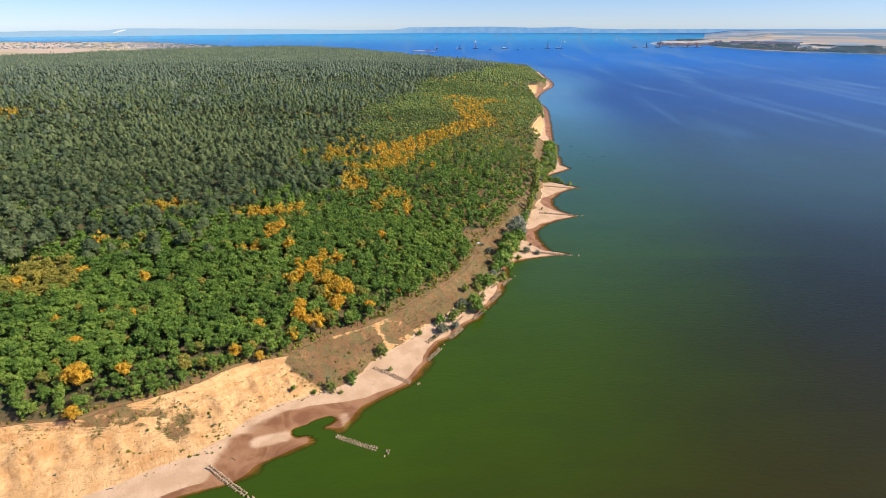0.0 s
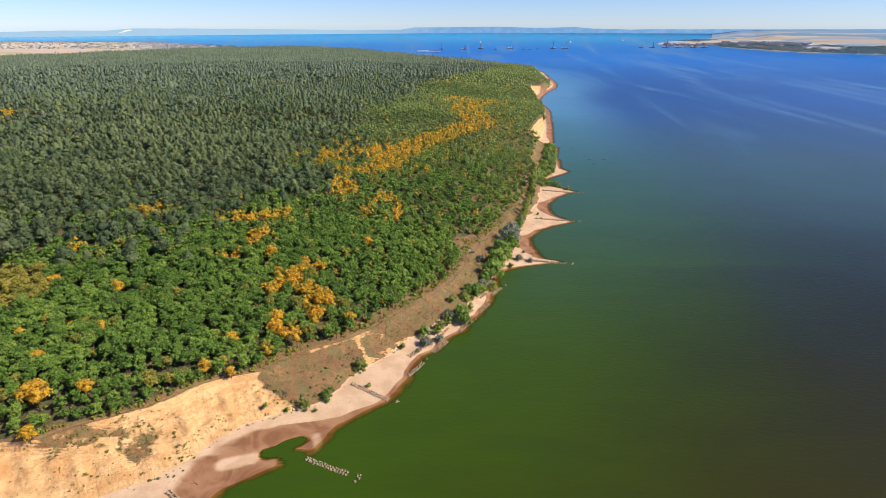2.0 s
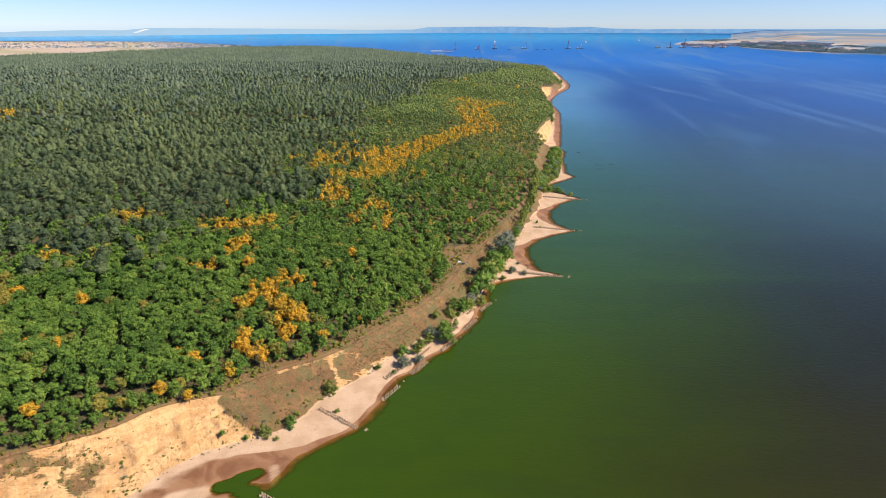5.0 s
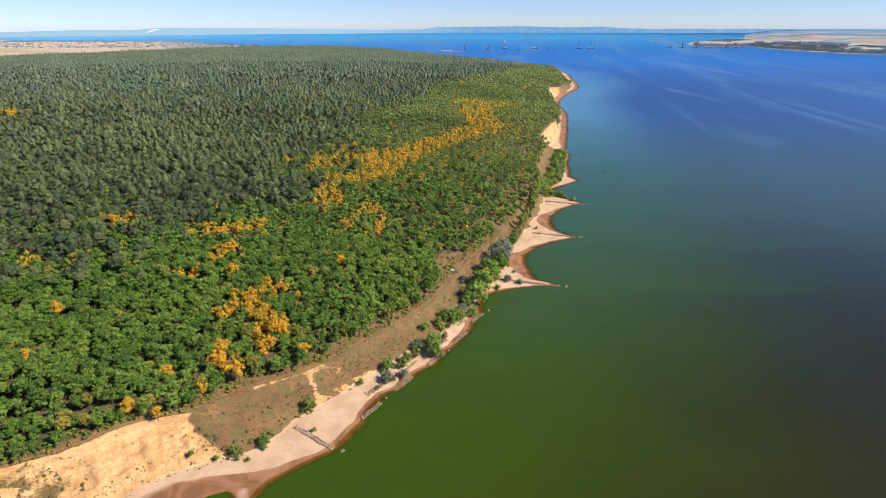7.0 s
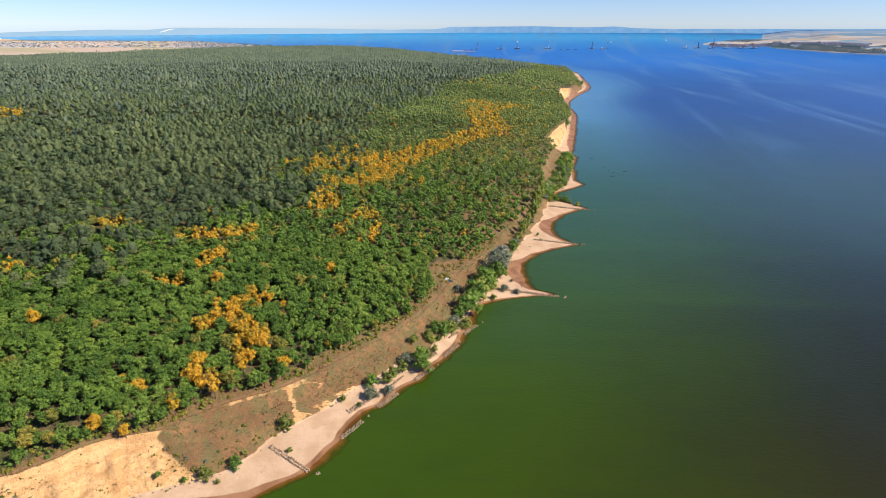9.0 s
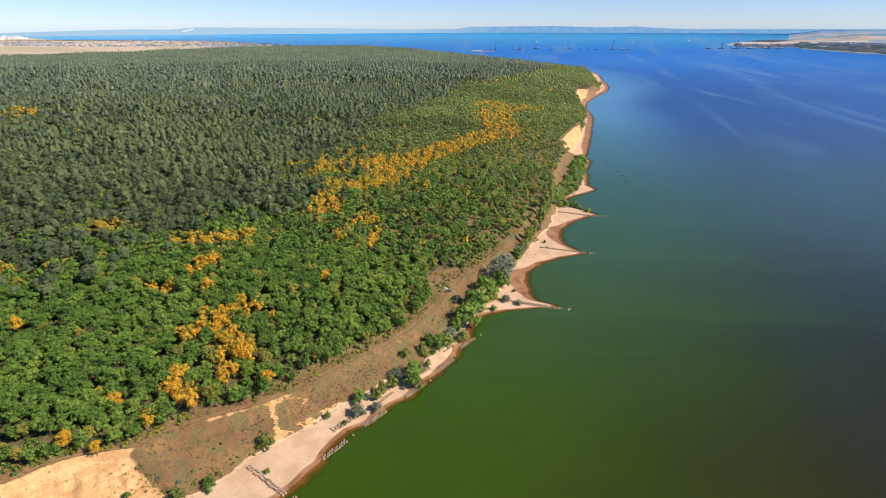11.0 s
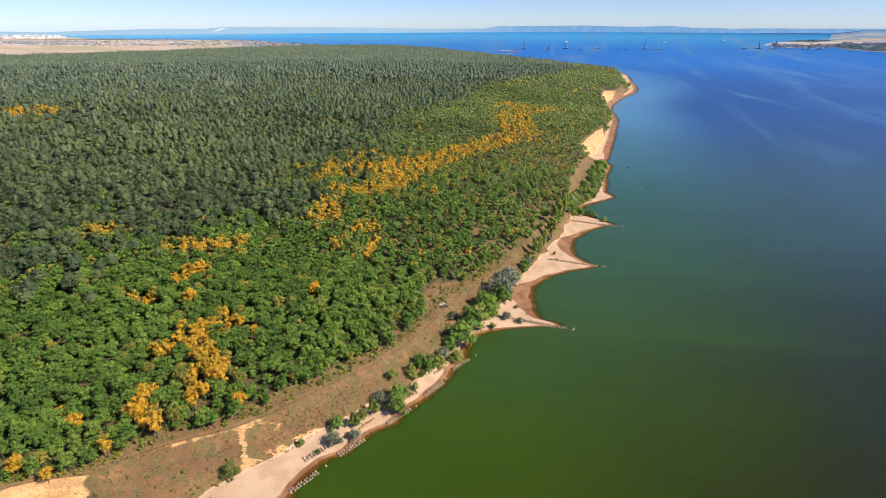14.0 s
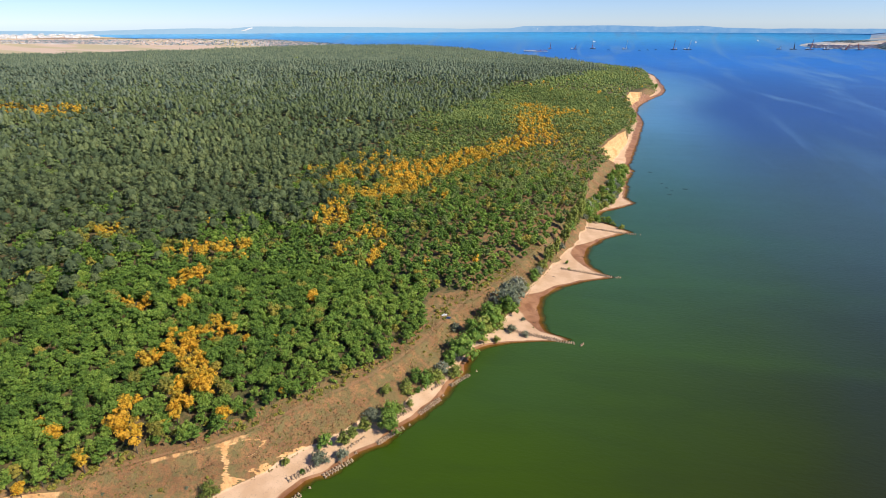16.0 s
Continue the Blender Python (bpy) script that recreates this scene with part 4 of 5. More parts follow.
KINDS = {"w": [tree_kind("willow", WILLOW, "bush", 7.2, 8.0, 420, 0.5, 12, 0.25 + 0.2 * i, 800 + i, "light green willow bush at the beach", "trees of the shore") for i in range(4)],
         "d": [tree_kind("elm", OAK, "bush", 7.4, 8.0, 420, 0.5, 12, 0.15 + 0.15 * i, 810 + i, "dark green bushy elm at the foot of the bank", "trees of the shore") for i in range(4)],
         "s": [tree_kind("oleaster", OLEASTER, "bush", 6.2, 8.0, 420, 0.48, 12, 0.2 + 0.25 * i, 820 + i, "silver-grey oleaster bush by the beach", "trees of the shore") for i in range(3)],
         "p": [tree_kind("poplar", WILLOW, "column", 15.0, 7.5, 230, 0.95, 11, 0.15 + 0.2 * i, 830 + i, "slender green poplar at the foot of the bank", "trees of the shore") for i in range(3)],
         "t": [tree_kind("tall_willow", WILLOW, "bush", 10.0, 8.0, 260, 0.8, 12, 0.4 + 0.2 * i, 836 + i, "tall light green willow on the beach", "trees of the shore") for i in range(2)]}
for i, (x, y, w, k) in enumerate(SHORE_TREES + SHORE_MORE):
    stand(KINDS[k], x, y, float(height(x, y)) - 0.15, w * (1.22 if i < len(SHORE_TREES) else 0.95) / 8.0 if k != "p" else w * 1.15 / 9.0, 840 + i)
# the belt of trees between the bank and the water farther along
for i in range(170):
    y = random.uniform(830, 1105)
    xs_, xt_, xc_, _z = (float(v) for v in coast(y))
    x = random.uniform(xt_ - 5, min(xs_ - 6, xt_ + 20))
    stand(KINDS[random.choice("wwwdds")], x, y, float(height(x, y)) - 0.15, random.uniform(0.9, 1.5), 1200 + i)
for i in range(26):
    y = random.choice((1640, 1610, 1680, 2300, 2350, 2420, 1580)) + random.uniform(-25, 25)
    xs_, xt_, xc_, _z = (float(v) for v in coast(y))
    stand(KINDS[random.choice("dd")], xt_ - random.uniform(-6, 14), y, float(height(xt_, y)) - 0.15, random.uniform(1.0, 1.6), 1500 + i)

# shrubs on the sand cliff
SHRUBS = [(-174, 279), (-168, 277), (-162, 276), (-156, 277), (-151, 274), (-143, 276), (-137, 269), (-132, 264), (-135, 254), (-140, 247), (-130, 247), (-128, 261), (-178, 274), (-168, 256),
          (-167, 245), (-173, 245), (-177, 234), (-203, 228), (-92, 298), (-94, 303), (-98, 308), (-100, 315), (-103, 322), (-135, 260), (-133, 250), (-146, 272), (-140, 272), (-131, 257), (-210, 240), (-190, 262)]
shrub = [tree_kind("shrub", m, "bush", 1.9, 3.2, 60, 0.6, 6, t, 900 + i, label, "shrubs on the bank", "shrub") for i, (m, t, label) in enumerate(
    [(RUST, 0.0, "low olive shrub on the sandy bank"), (WILLOW, 0.1, "low green shrub on the sandy bank"), (OLEASTER, 0.3, "low grey-green shrub on the sandy bank"), (RUST, 0.1, "low withered shrub on the sandy bank")])]
for i, (x, y) in enumerate(SHRUBS):
    for j in range(1 + i % 2):
        px, py = x + random.gauss(0, 2.2), y + random.gauss(0, 1.6)
        stand(shrub, px, py, float(height(px, py)) - 0.1, random.uniform(0.4, 1.1), 910 + i * 3 + j)
for i in range(64):
    y = random.uniform(322, 540)
    xs_, xt_, xc_, _z = (float(v) for v in coast(y))
    x = xc_ + (xt_ - xc_) * random.uniform(0.1, 1.0) if random.random() < 0.6 else xc_ - random.uniform(6, 26)
    stand(shrub, x, y, float(height(x, y)) - 0.1, random.uniform(0.3, 0.9), 1700 + i)

for i in range(44):
    y = random.uniform(305, 348)
    xs_, xt_, xc_, _z = (float(v) for v in coast(y))
    x = xt_ + (xc_ - xt_) * abs(random.gauss(0.02, 0.22))
    stand(shrub, x, y, float(height(x, y)) - 0.1, random.uniform(0.35, 1.15), 1900 + i)


def tufts(name, label, n, material, seed, lo, hi, wide):
    """Grass and weeds of the bank, far too many to count."""
    g = np.random.default_rng(seed)
    y = g.uniform(lo, hi, n)
    xs_, xt_, xc_, _z = coast(y)
    f = g.uniform(-0.55, 1.04, n)
    x = xt_ + (xc_ - xt_) * (1 - f)
    patch = fractal(x, y, 20, seed, 4)
    b = bare(y, 1 - f) * (f > 0) * (f < 1)
    keep = (g.random(n) < 0.05 + step(0.46, 0.62, patch)) & (g.random(n) > b * 0.985) & (np.abs(y - 371 + 14 * f) > 4)
    x, y = x[keep], y[keep]
    n = len(x)
    wood(name, label, np.stack([x, y, height(x, y) - 0.15], 1), g.uniform(0.25, 0.9, n), g.uniform(*wide, n), np.clip(g.normal(0.5, 0.3, n), 0, 1), 6, 0.5, "bush", material, seed + 1, 8, False, 1, "grass")


DRY = leaf_material("dry_weeds", (0.23, 0.135, 0.065), (0.33, 0.20, 0.095), (0.42, 0.29, 0.14), 0.4)
GREENISH = leaf_material("green_weeds", (0.190, 0.190, 0.055), (0.29, 0.275, 0.085), (0.41, 0.36, 0.12), 0.4)
tufts("dry_grass", "dry brown grass and weeds on the slope", 5200, DRY, 31, 205, 700, (0.6, 2.0))
def cliff_growth(n, material, name, label, seed):
    """Weeds in patches on the bare sand."""
    g = np.random.default_rng(seed)
    y = g.uniform(205, 325, n)
    xs_, xt_, xc_, _z = coast(y)
    v = g.uniform(0.03, 0.97, n)
    x = xt_ + (xc_ - xt_) * v
    w = 0.8 * step(0.52, 0.64, fractal(x, y, 11, 71, 4)) * np.exp(-((y - 262) / 24) ** 2) + 0.025 + 0.5 * step(0.70, 0.82, v) * step(0.50, 0.58, fractal(y, 0 * y, 26, 291, 2)) + 0.9 * step(6, 2, np.abs(y - 304 - 18 * v)) * step(0.9, 0.6, v)
    keep = g.random(n) < w * bare(y, v)
    x, y = x[keep], y[keep]
    n = len(x)
    wood(name, label, np.stack([x, y, height(x, y) - 0.15], 1), g.uniform(0.2, 0.7, n), g.uniform(0.6, 2.2, n), np.clip(g.normal(0.5, 0.3, n), 0, 1), 8, 0.5, "bush", material, seed + 1, 8, False, 2, "weeds")


cliff_growth(2600, GREENISH, "cliff_weeds", "olive weeds in patches on the sand cliff", 61)
cliff_growth(600, RUST, "cliff_bushes", "withered olive bushes in patches on the sand cliff", 63)
tufts("green_weeds", "green weeds in patches on the slope", 8000, GREENISH, 47, 205, 700, (0.6, 2.2))


# ---- groynes of concrete blocks ----
def block_mesh(seed):
    """A four-legged cast concrete block, worn at its edges."""
    g = random.Random(seed)
    bm = bmesh.new()
    for d in ((0.94, 0, -0.33), (-0.47, 0.82, -0.33), (-0.47, -0.82, -0.33), (0.05, 0.05, 1)):
        d = Vector(d).normalized()
        tube(bm, d * -0.1, d * g.uniform(1.1, 1.3), 0.60, 0.42, 6)
    for v in bm.verts:
        v.co += Vector((g.uniform(-0.06, 0.06), g.uniform(-0.06, 0.06), g.uniform(-0.06, 0.06)))
    me = bpy.data.meshes.new("concrete_block")
    bm.to_mesh(me)
    bm.free()
    me.materials.append(CONCRETE)
    return me


BLOCKS = [block_mesh(i) for i in range(4)]


def groyne(a, b, rows, stray=2, big=1.0):
    """A row of blocks from the beach at a out to b in the water."""
    g = random.Random(int(a[0] * 7 + a[1]))
    root = tagged(new("groyne"), "groyne of stacked pale concrete blocks at the water's edge", "groyne", "groynes along the shore")
    root.location = (a[0], a[1], 0)
    ux, uy = b[0] - a[0], b[1] - a[1]
    length = math.hypot(ux, uy)
    ux, uy = ux / length, uy / length
    pitch = 1.9 * big
    n = max(3, int(length / pitch))
    spots = [(i * pitch, (j - (rows - 1) / 2) * 1.75 * big) for i in range(n) for j in range(rows)]
    spots += [(length + g.uniform(0.5, 5), g.uniform(-3, 3)) for _ in range(stray)]
    for s, o in spots:
        s, o = s + g.uniform(-0.2, 0.2), o + g.uniform(-0.25, 0.25)
        x, y = ux * s - uy * o, uy * s + ux * o
        ground_z = max(float(height(a[0] + x, a[1] + y)), -0.35)
        ob = new("concrete_block", BLOCKS[g.randrange(4)])
        ob.parent = root
        k = big * g.uniform(0.70, 0.86)
        ob.matrix_basis = Matrix.LocRotScale((x, y, ground_z + 0.5 * k), Euler((g.uniform(-0.2, 0.2), g.uniform(-0.2, 0.2), g.uniform(0, 6.28))), (k, k, k * 1.2))


GROYNES = [((-128, 238), (-101, 219), 2, 3), ((-63, 264), (-36, 252), 2, 4), ((-48, 331), (-21, 316), 2, 2), ((-11, 345), (-1, 362), 2, 1), ((-12, 367), (0, 383), 2, 1),
           ((5, 375), (17, 392), 2, 1), ((25, 405), (36, 423), 2, 1), ((42, 436), (52, 455), 2, 1), ((55, 469), (66, 486), 2, 1), ((10.0, 397.0), (18.0, 409.4), 1, 0), ((28.6, 428.1), (37.5, 439.3), 2, 0),
           ((81, 547), (139, 541), 2, 4), ((123, 676), (174, 671), 2, 5), ((149, 801), (207, 797), 2, 2), ((44.4, 459.2), (51.3, 471.5), 1, 0)]
for a, b, rows, stray in GROYNES:
    groyne(a, b, rows, stray, 1.0)


# ---- cars ----
GLASS = plain("dark_glass", (0.02, 0.025, 0.03), 0.08, vary=0.05)
TYRE = plain("tyre_rubber", (0.02, 0.02, 0.02), 0.9)
RIM = plain("alloy", (0.5, 0.5, 0.52), 0.35, 0.9)
LAMP = plain("lamp_glass", (0.7, 0.72, 0.75), 0.1, vary=0.03)
TAIL = plain("red_lamp_glass", (0.4, 0.02, 0.02), 0.15, vary=0.05)


def car(x, y, turn, paint, label):
    root = tagged(new("car"), label, "car", "parked cars")
    root.matrix_basis = Matrix.Translation((x, y, float(height(x, y)) + 0.02)) @ Matrix.Rotation(radians(turn), 4, "Z")
    bm = bmesh.new()
    box(bm, 0, 0, 0.62, 4.3, 1.76, 0.62, 0.12)
    box(bm, 1.35, 0, 0.88, 1.4, 1.6, 0.16, 0.06)
    box(bm, -0.35, 0, 1.44, 1.9, 1.36, 0.07, 0.03)
    part("body", bm, paint, root)
    bm = bmesh.new()
    box(bm, -0.35, 0, 1.16, 2.6, 1.62, 0.56, 0.05, taper=0.76)
    part("windows", bm, GLASS, root, "dark glazed cabin")
    for sx in (-1.32, 1.34):
        for sy in (-0.82, 0.82):
            bm = bmesh.new()
            bmesh.ops.create_cone(bm, cap_ends=True, segments=14, radius1=0.33, radius2=0.33, depth=0.22, matrix=Matrix.Translation((sx, sy, 0.33)) @ Matrix.Rotation(radians(90), 4, "X"))
            wheel = part("wheel", bm, TYRE, root, "black rubber wheel")
            bm = bmesh.new()
            bmesh.ops.create_cone(bm, cap_ends=True, segments=12, radius1=0.2, radius2=0.17, depth=0.05, matrix=Matrix.Translation((sx, sy * 1.13, 0.33)) @ Matrix.Rotation(radians(90), 4, "X"))
            part("rim", bm, RIM, wheel, "grey alloy rim")
    for sy in (-0.6, 0.6):
        bm = bmesh.new()
        box(bm, 2.12, sy, 0.72, 0.12, 0.34, 0.16, 0.03)
        part("headlight", bm, LAMP, root, "clear headlight")
        bm = bmesh.new()
        box(bm, -2.12, sy, 0.74, 0.10, 0.30, 0.18, 0.03)
        part("tail_light", bm, TAIL, root, "red tail light")
        bm = bmesh.new()
        box(bm, 0.62, sy * 1.6, 1.0, 0.18, 0.16, 0.12, 0.03)
        part("wing_mirror", bm, paint, root)
    for sx in (2.14, -2.14):
        bm = bmesh.new()
        box(bm, sx, 0, 0.46, 0.14, 1.6, 0.2, 0.05)
        part("bumper", bm, TYRE, root, "dark bumper")


car(36, 534, 35, plain("white_paint", (0.8, 0.8, 0.8), 0.25, vary=0.03), "white car parked on the grass by the wood")
car(39.5, 531.5, 35, plain("blue_paint", (0.03, 0.06, 0.16), 0.2, vary=0.05), "dark blue car parked beside a white one")

# ---- driftwood, boat and water weed ----
for i, (x, y, length) in enumerate([(-116, 244, 4), (-172, 222, 3), (-97, 300, 2.5), (105, 590, 4), (103, 566, 3), (146, 715, 4), (60, 512, 3), (118, 655, 3)]):
    bm = bmesh.new()
    a = random.uniform(0, 6.28)
    tube(bm, (0, 0, 0.15), (math.cos(a) * length, math.sin(a) * length, 0.3), 0.22, 0.12, 6)
    tube(bm, (math.cos(a) * length * 0.6, math.sin(a) * length * 0.6, 0.2), (math.cos(a + 0.6) * length, math.sin(a + 0.6) * length, 0.7), 0.1, 0.04, 5)
    tube(bm, (0, 0, 0.1), (math.cos(a + 2) * 0.9, math.sin(a + 2) * 0.9, 0.5), 0.12, 0.05, 5)
    me = bpy.data.meshes.new("driftwood")
    bm.to_mesh(me)
    bm.free()
    me.materials.append(BARK)
    ob = tagged(new("driftwood", me), "bleached driftwood log lying on the beach", "log", "driftwood on the beach")
    ob.location = (x, y, float(height(x, y)))

WEED = plain("water_weed", (0.018, 0.045, 0.03), 0.6, vary=0.3, size=1.0)
for i, (x, y, r) in enumerate([(268, 1012, 5), (273, 1001, 4), (267, 976, 6), (293, 1011, 7), (255, 1105, 6), (264, 1036, 4)]):
    bm = bmesh.new()
    bmesh.ops.create_cone(bm, cap_ends=True, segments=26, radius1=1, radius2=0.75, depth=0.08)
    for v in bm.verts:
        k = 0.75 + 0.5 * noise.noise(Vector((v.co.x * 1.5 + i * 7, v.co.y * 1.5, 0)))
        v.co = Vector((v.co.x * r * 0.75 * k, v.co.y * r * 0.6 * k, v.co.z))
    me = bpy.data.meshes.new("weed_patch")
    bm.to_mesh(me)
    bm.free()
    me.materials.append(WEED)
    ob = tagged(new("weed_patch", me), "dark patch of water weed floating off the shore", "weed", "weed patches")
    ob.location = (x, y, 0.04)


# ---- far side of the river ----
def polar(az, r):
    return CENTRE[0] + np.sin(np.radians(az)) * r, CENTRE[1] + np.cos(np.radians(az)) * r


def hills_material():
    """The farthest backdrop: hills that glow, blue haze painted in and paler to the left, with faint pale scars."""
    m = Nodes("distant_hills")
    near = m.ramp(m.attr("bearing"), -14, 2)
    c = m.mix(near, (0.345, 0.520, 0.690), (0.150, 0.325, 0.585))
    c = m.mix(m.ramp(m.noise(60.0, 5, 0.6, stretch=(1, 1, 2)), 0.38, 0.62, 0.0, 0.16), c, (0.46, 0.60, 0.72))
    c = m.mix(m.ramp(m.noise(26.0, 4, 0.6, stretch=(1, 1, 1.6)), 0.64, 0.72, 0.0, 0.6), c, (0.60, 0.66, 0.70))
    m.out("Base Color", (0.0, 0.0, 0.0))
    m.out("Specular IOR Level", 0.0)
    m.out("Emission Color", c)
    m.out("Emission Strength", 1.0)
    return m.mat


HILL = hills_material()


def fields_material():
    """Stubble, ploughed land and strips of wood, each field a long band across the view."""
    m = Nodes("distant_fields")
    v = m.add("ShaderNodeCombineXYZ")
    m.set(v.inputs[0], m.math("MULTIPLY", m.attr("bearing"), 0.24))
    m.set(v.inputs[1], m.math("MULTIPLY", m.attr("strip"), 0.85))
    cell = m.add("ShaderNodeTexVoronoi", Scale=1.0, Randomness=0.9)
    m.set(cell.inputs["Vector"], v.outputs[0])
    pick = m.add("ShaderNodeSeparateColor")
    m.set(pick.inputs[0], cell.outputs["Color"])
    c = m.mix(m.ramp(pick.outputs[0], 0.46, 0.52), (0.20, 0.30, 0.37), (0.44, 0.37, 0.30))
    c = m.mix(m.ramp(pick.outputs[1], 0.72, 0.78), c, (0.29, 0.34, 0.40))
    c = m.mix(m.ramp(pick.outputs[2], 0.80, 0.86), c, (0.52, 0.46, 0.40))
    # bluer towards the distance: haze painted over the fields' colours
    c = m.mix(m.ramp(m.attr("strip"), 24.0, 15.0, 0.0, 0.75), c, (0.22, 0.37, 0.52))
    m.out("Base Color", c)
    m.out("Roughness", 1.0)
    m.out("Specular IOR Level", 0.0)
    return m.mat


PLAIN = fields_material()
# blue-grey leaves of the distant woods, the haze over them put into the colour
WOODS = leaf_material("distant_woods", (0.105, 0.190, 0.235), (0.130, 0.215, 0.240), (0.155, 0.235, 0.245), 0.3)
CHALK = plain("chalk_face", (0.75, 0.74, 0.70), 0.9, vary=0.1, size=8)
RIDGE = [(-90, 60), (-50, 60), (-46, 70), (-43, 45), (-38, 80), (-34, 100), (-31, 90), (-29, 135), (-24, 128), (-15, 100), (-10, 68), (-5.3, 76), (-4, 132), (0, 139), (4, 150), (8, 116), (11.4, 141), (13, 100), (16.5, 74), (18.5, 86), (22, 84), (26, 88), (36, 100), (90, 100)]


def build_hills():
    az = np.linspace(-85, 85, 700)
    top = np.interp(az, [a for a, h in RIDGE], [h for a, h in RIDGE]) + (fractal(az * 100, 0 * az, 90, 131, 4) - 0.5) * 10
    front = np.interp(az, [-85, -45, -30, -15, 0, 85], [13600, 13800, 13900, 14400, 15400, 15600])
    P = []
    for f, h in ((0, -2), (0.02, 4), (0.25, 0.35), (0.6, 0.85), (1.0, 1.0), (1.2, 0.3)):
        r = front + 1500 * f
        x, y = polar(az, r)
        z = top * h if f > 0.1 else 0 * az + h
        z = z + (fractal(az * 60, 0 * az + f * 300, 60, 141, 3) - 0.5) * (22 if 0.1 < f < 0.9 else 0)
        P.append(np.stack([x, y, z], 1))
    P = far(np.stack(P, 0).reshape(-1, 3))
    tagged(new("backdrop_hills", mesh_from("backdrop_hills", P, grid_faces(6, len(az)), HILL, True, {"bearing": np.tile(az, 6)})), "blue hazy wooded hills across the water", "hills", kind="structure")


build_hills()
bm = bmesh.new()
vs = []
for a, r, z in ((-30.1, 14100, 40), (-29.7, 14120, 46), (-29.2, 14300, 84), (-28.8, 14500, 106), (-29.2, 14500, 108), (-29.7, 14250, 76)):
    x, y = polar(a, r)
    vs.append(bm.verts.new(far(np.array([[x, y, z + 10]]))[0]))
bm.faces.new(vs)
solid = bmesh.ops.extrude_face_region(bm, geom=bm.faces[:])
for e in solid["geom"]:
    if isinstance(e, bmesh.types.BMVert):
        e.co.y -= 3
me = bpy.data.meshes.new("quarry_face")
bm.to_mesh(me)
bm.free()
me.materials.append(CHALK)
tagged(new("backdrop_quarry", me), "white chalk quarry face on the far hill", "quarry", kind="structure")

RIGHT = [(14.5, 7400), (18.9, 7200), (19.7, 6784), (21.7, 6530), (24, 6970), (24.5, 6560), (26.3, 6155), (28.4, 5880), (30.5, 5650), (32.6, 5650), (34.5, 5560), (37, 5525), (45, 5300), (70, 5200)]


def right_front(az):
    return np.interp(az, [a for a, r in RIGHT], [r for a, r in RIGHT]) + (fractal(np.asarray(az) * 100, 0 * np.asarray(az), 40, 151, 3) - 0.5) * 120


def right_height(az, dr):
    n = fractal(np.asarray(az) * 40, np.asarray(dr) * 0.02, 40, 161, 3)
    steep = step(22.6, 28.5, az)
    return -1 + 2 * step(0, 30, dr) + (9 + 22 * steep) * step(10, 420, dr) * (1 + (0.8 * n - 0.4) * step(1200, 500, dr)) * step(18.9, 19.5, az) + 55 * step(700, 6500, dr) * step(18.9, 22, az)


def slant(az, dr):
    """The farther bank draws back towards its far side."""
    return az + 4.5 * step(300, 3600, dr) * step(31, 19, az)


def build_right():
    az = np.linspace(18.9, 70, 480)
    dr = np.concatenate([[-40, 0, 20], 60 * (9500 / 60) ** (np.arange(60) / 59.0)])
    A, D = np.meshgrid(az, dr)
    x, y = polar(slant(A, D), right_front(A) + D)
    P = far(np.stack([x.ravel(), y.ravel(), right_height(A, D).ravel()], 1))
    strip = 224000 / (right_front(A) + D)
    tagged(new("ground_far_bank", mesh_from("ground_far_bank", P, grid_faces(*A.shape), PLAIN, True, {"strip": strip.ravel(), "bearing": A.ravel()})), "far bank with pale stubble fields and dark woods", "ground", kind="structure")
    g = np.random.default_rng(77)
    n = 11000
    a, d = g.uniform(23.8, 45, n), g.uniform(15, 760, n) ** 1.0
    keep = fractal(a * 60, d * 0.15, 60, 171, 3) + 0.35 * step(400, 100, d) > 0.42
    a3, d3 = g.uniform(19.3, 21.5, 500), g.uniform(1300, 2200, 500)
    a, d = np.concatenate([a[keep], a3]), np.concatenate([d[keep], d3])
    x, y = polar(slant(a, d), right_front(a) + d)
    n = len(a)
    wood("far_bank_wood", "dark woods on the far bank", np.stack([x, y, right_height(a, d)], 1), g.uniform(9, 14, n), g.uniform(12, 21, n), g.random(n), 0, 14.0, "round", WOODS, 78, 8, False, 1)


build_right()

# ---- town and villages ----
WALLS = [plain("town_wall_pale", (0.62, 0.60, 0.58), 0.9), plain("town_wall_brick", (0.50, 0.43, 0.40), 0.9)]
ROOFS = [plain("town_roof_red", (0.44, 0.34, 0.32), 0.85), plain("town_roof_grey", (0.38, 0.41, 0.46), 0.8)]
WHITE = plain("white_panels", (0.80, 0.79, 0.76), 0.8, vary=0.08, size=3)


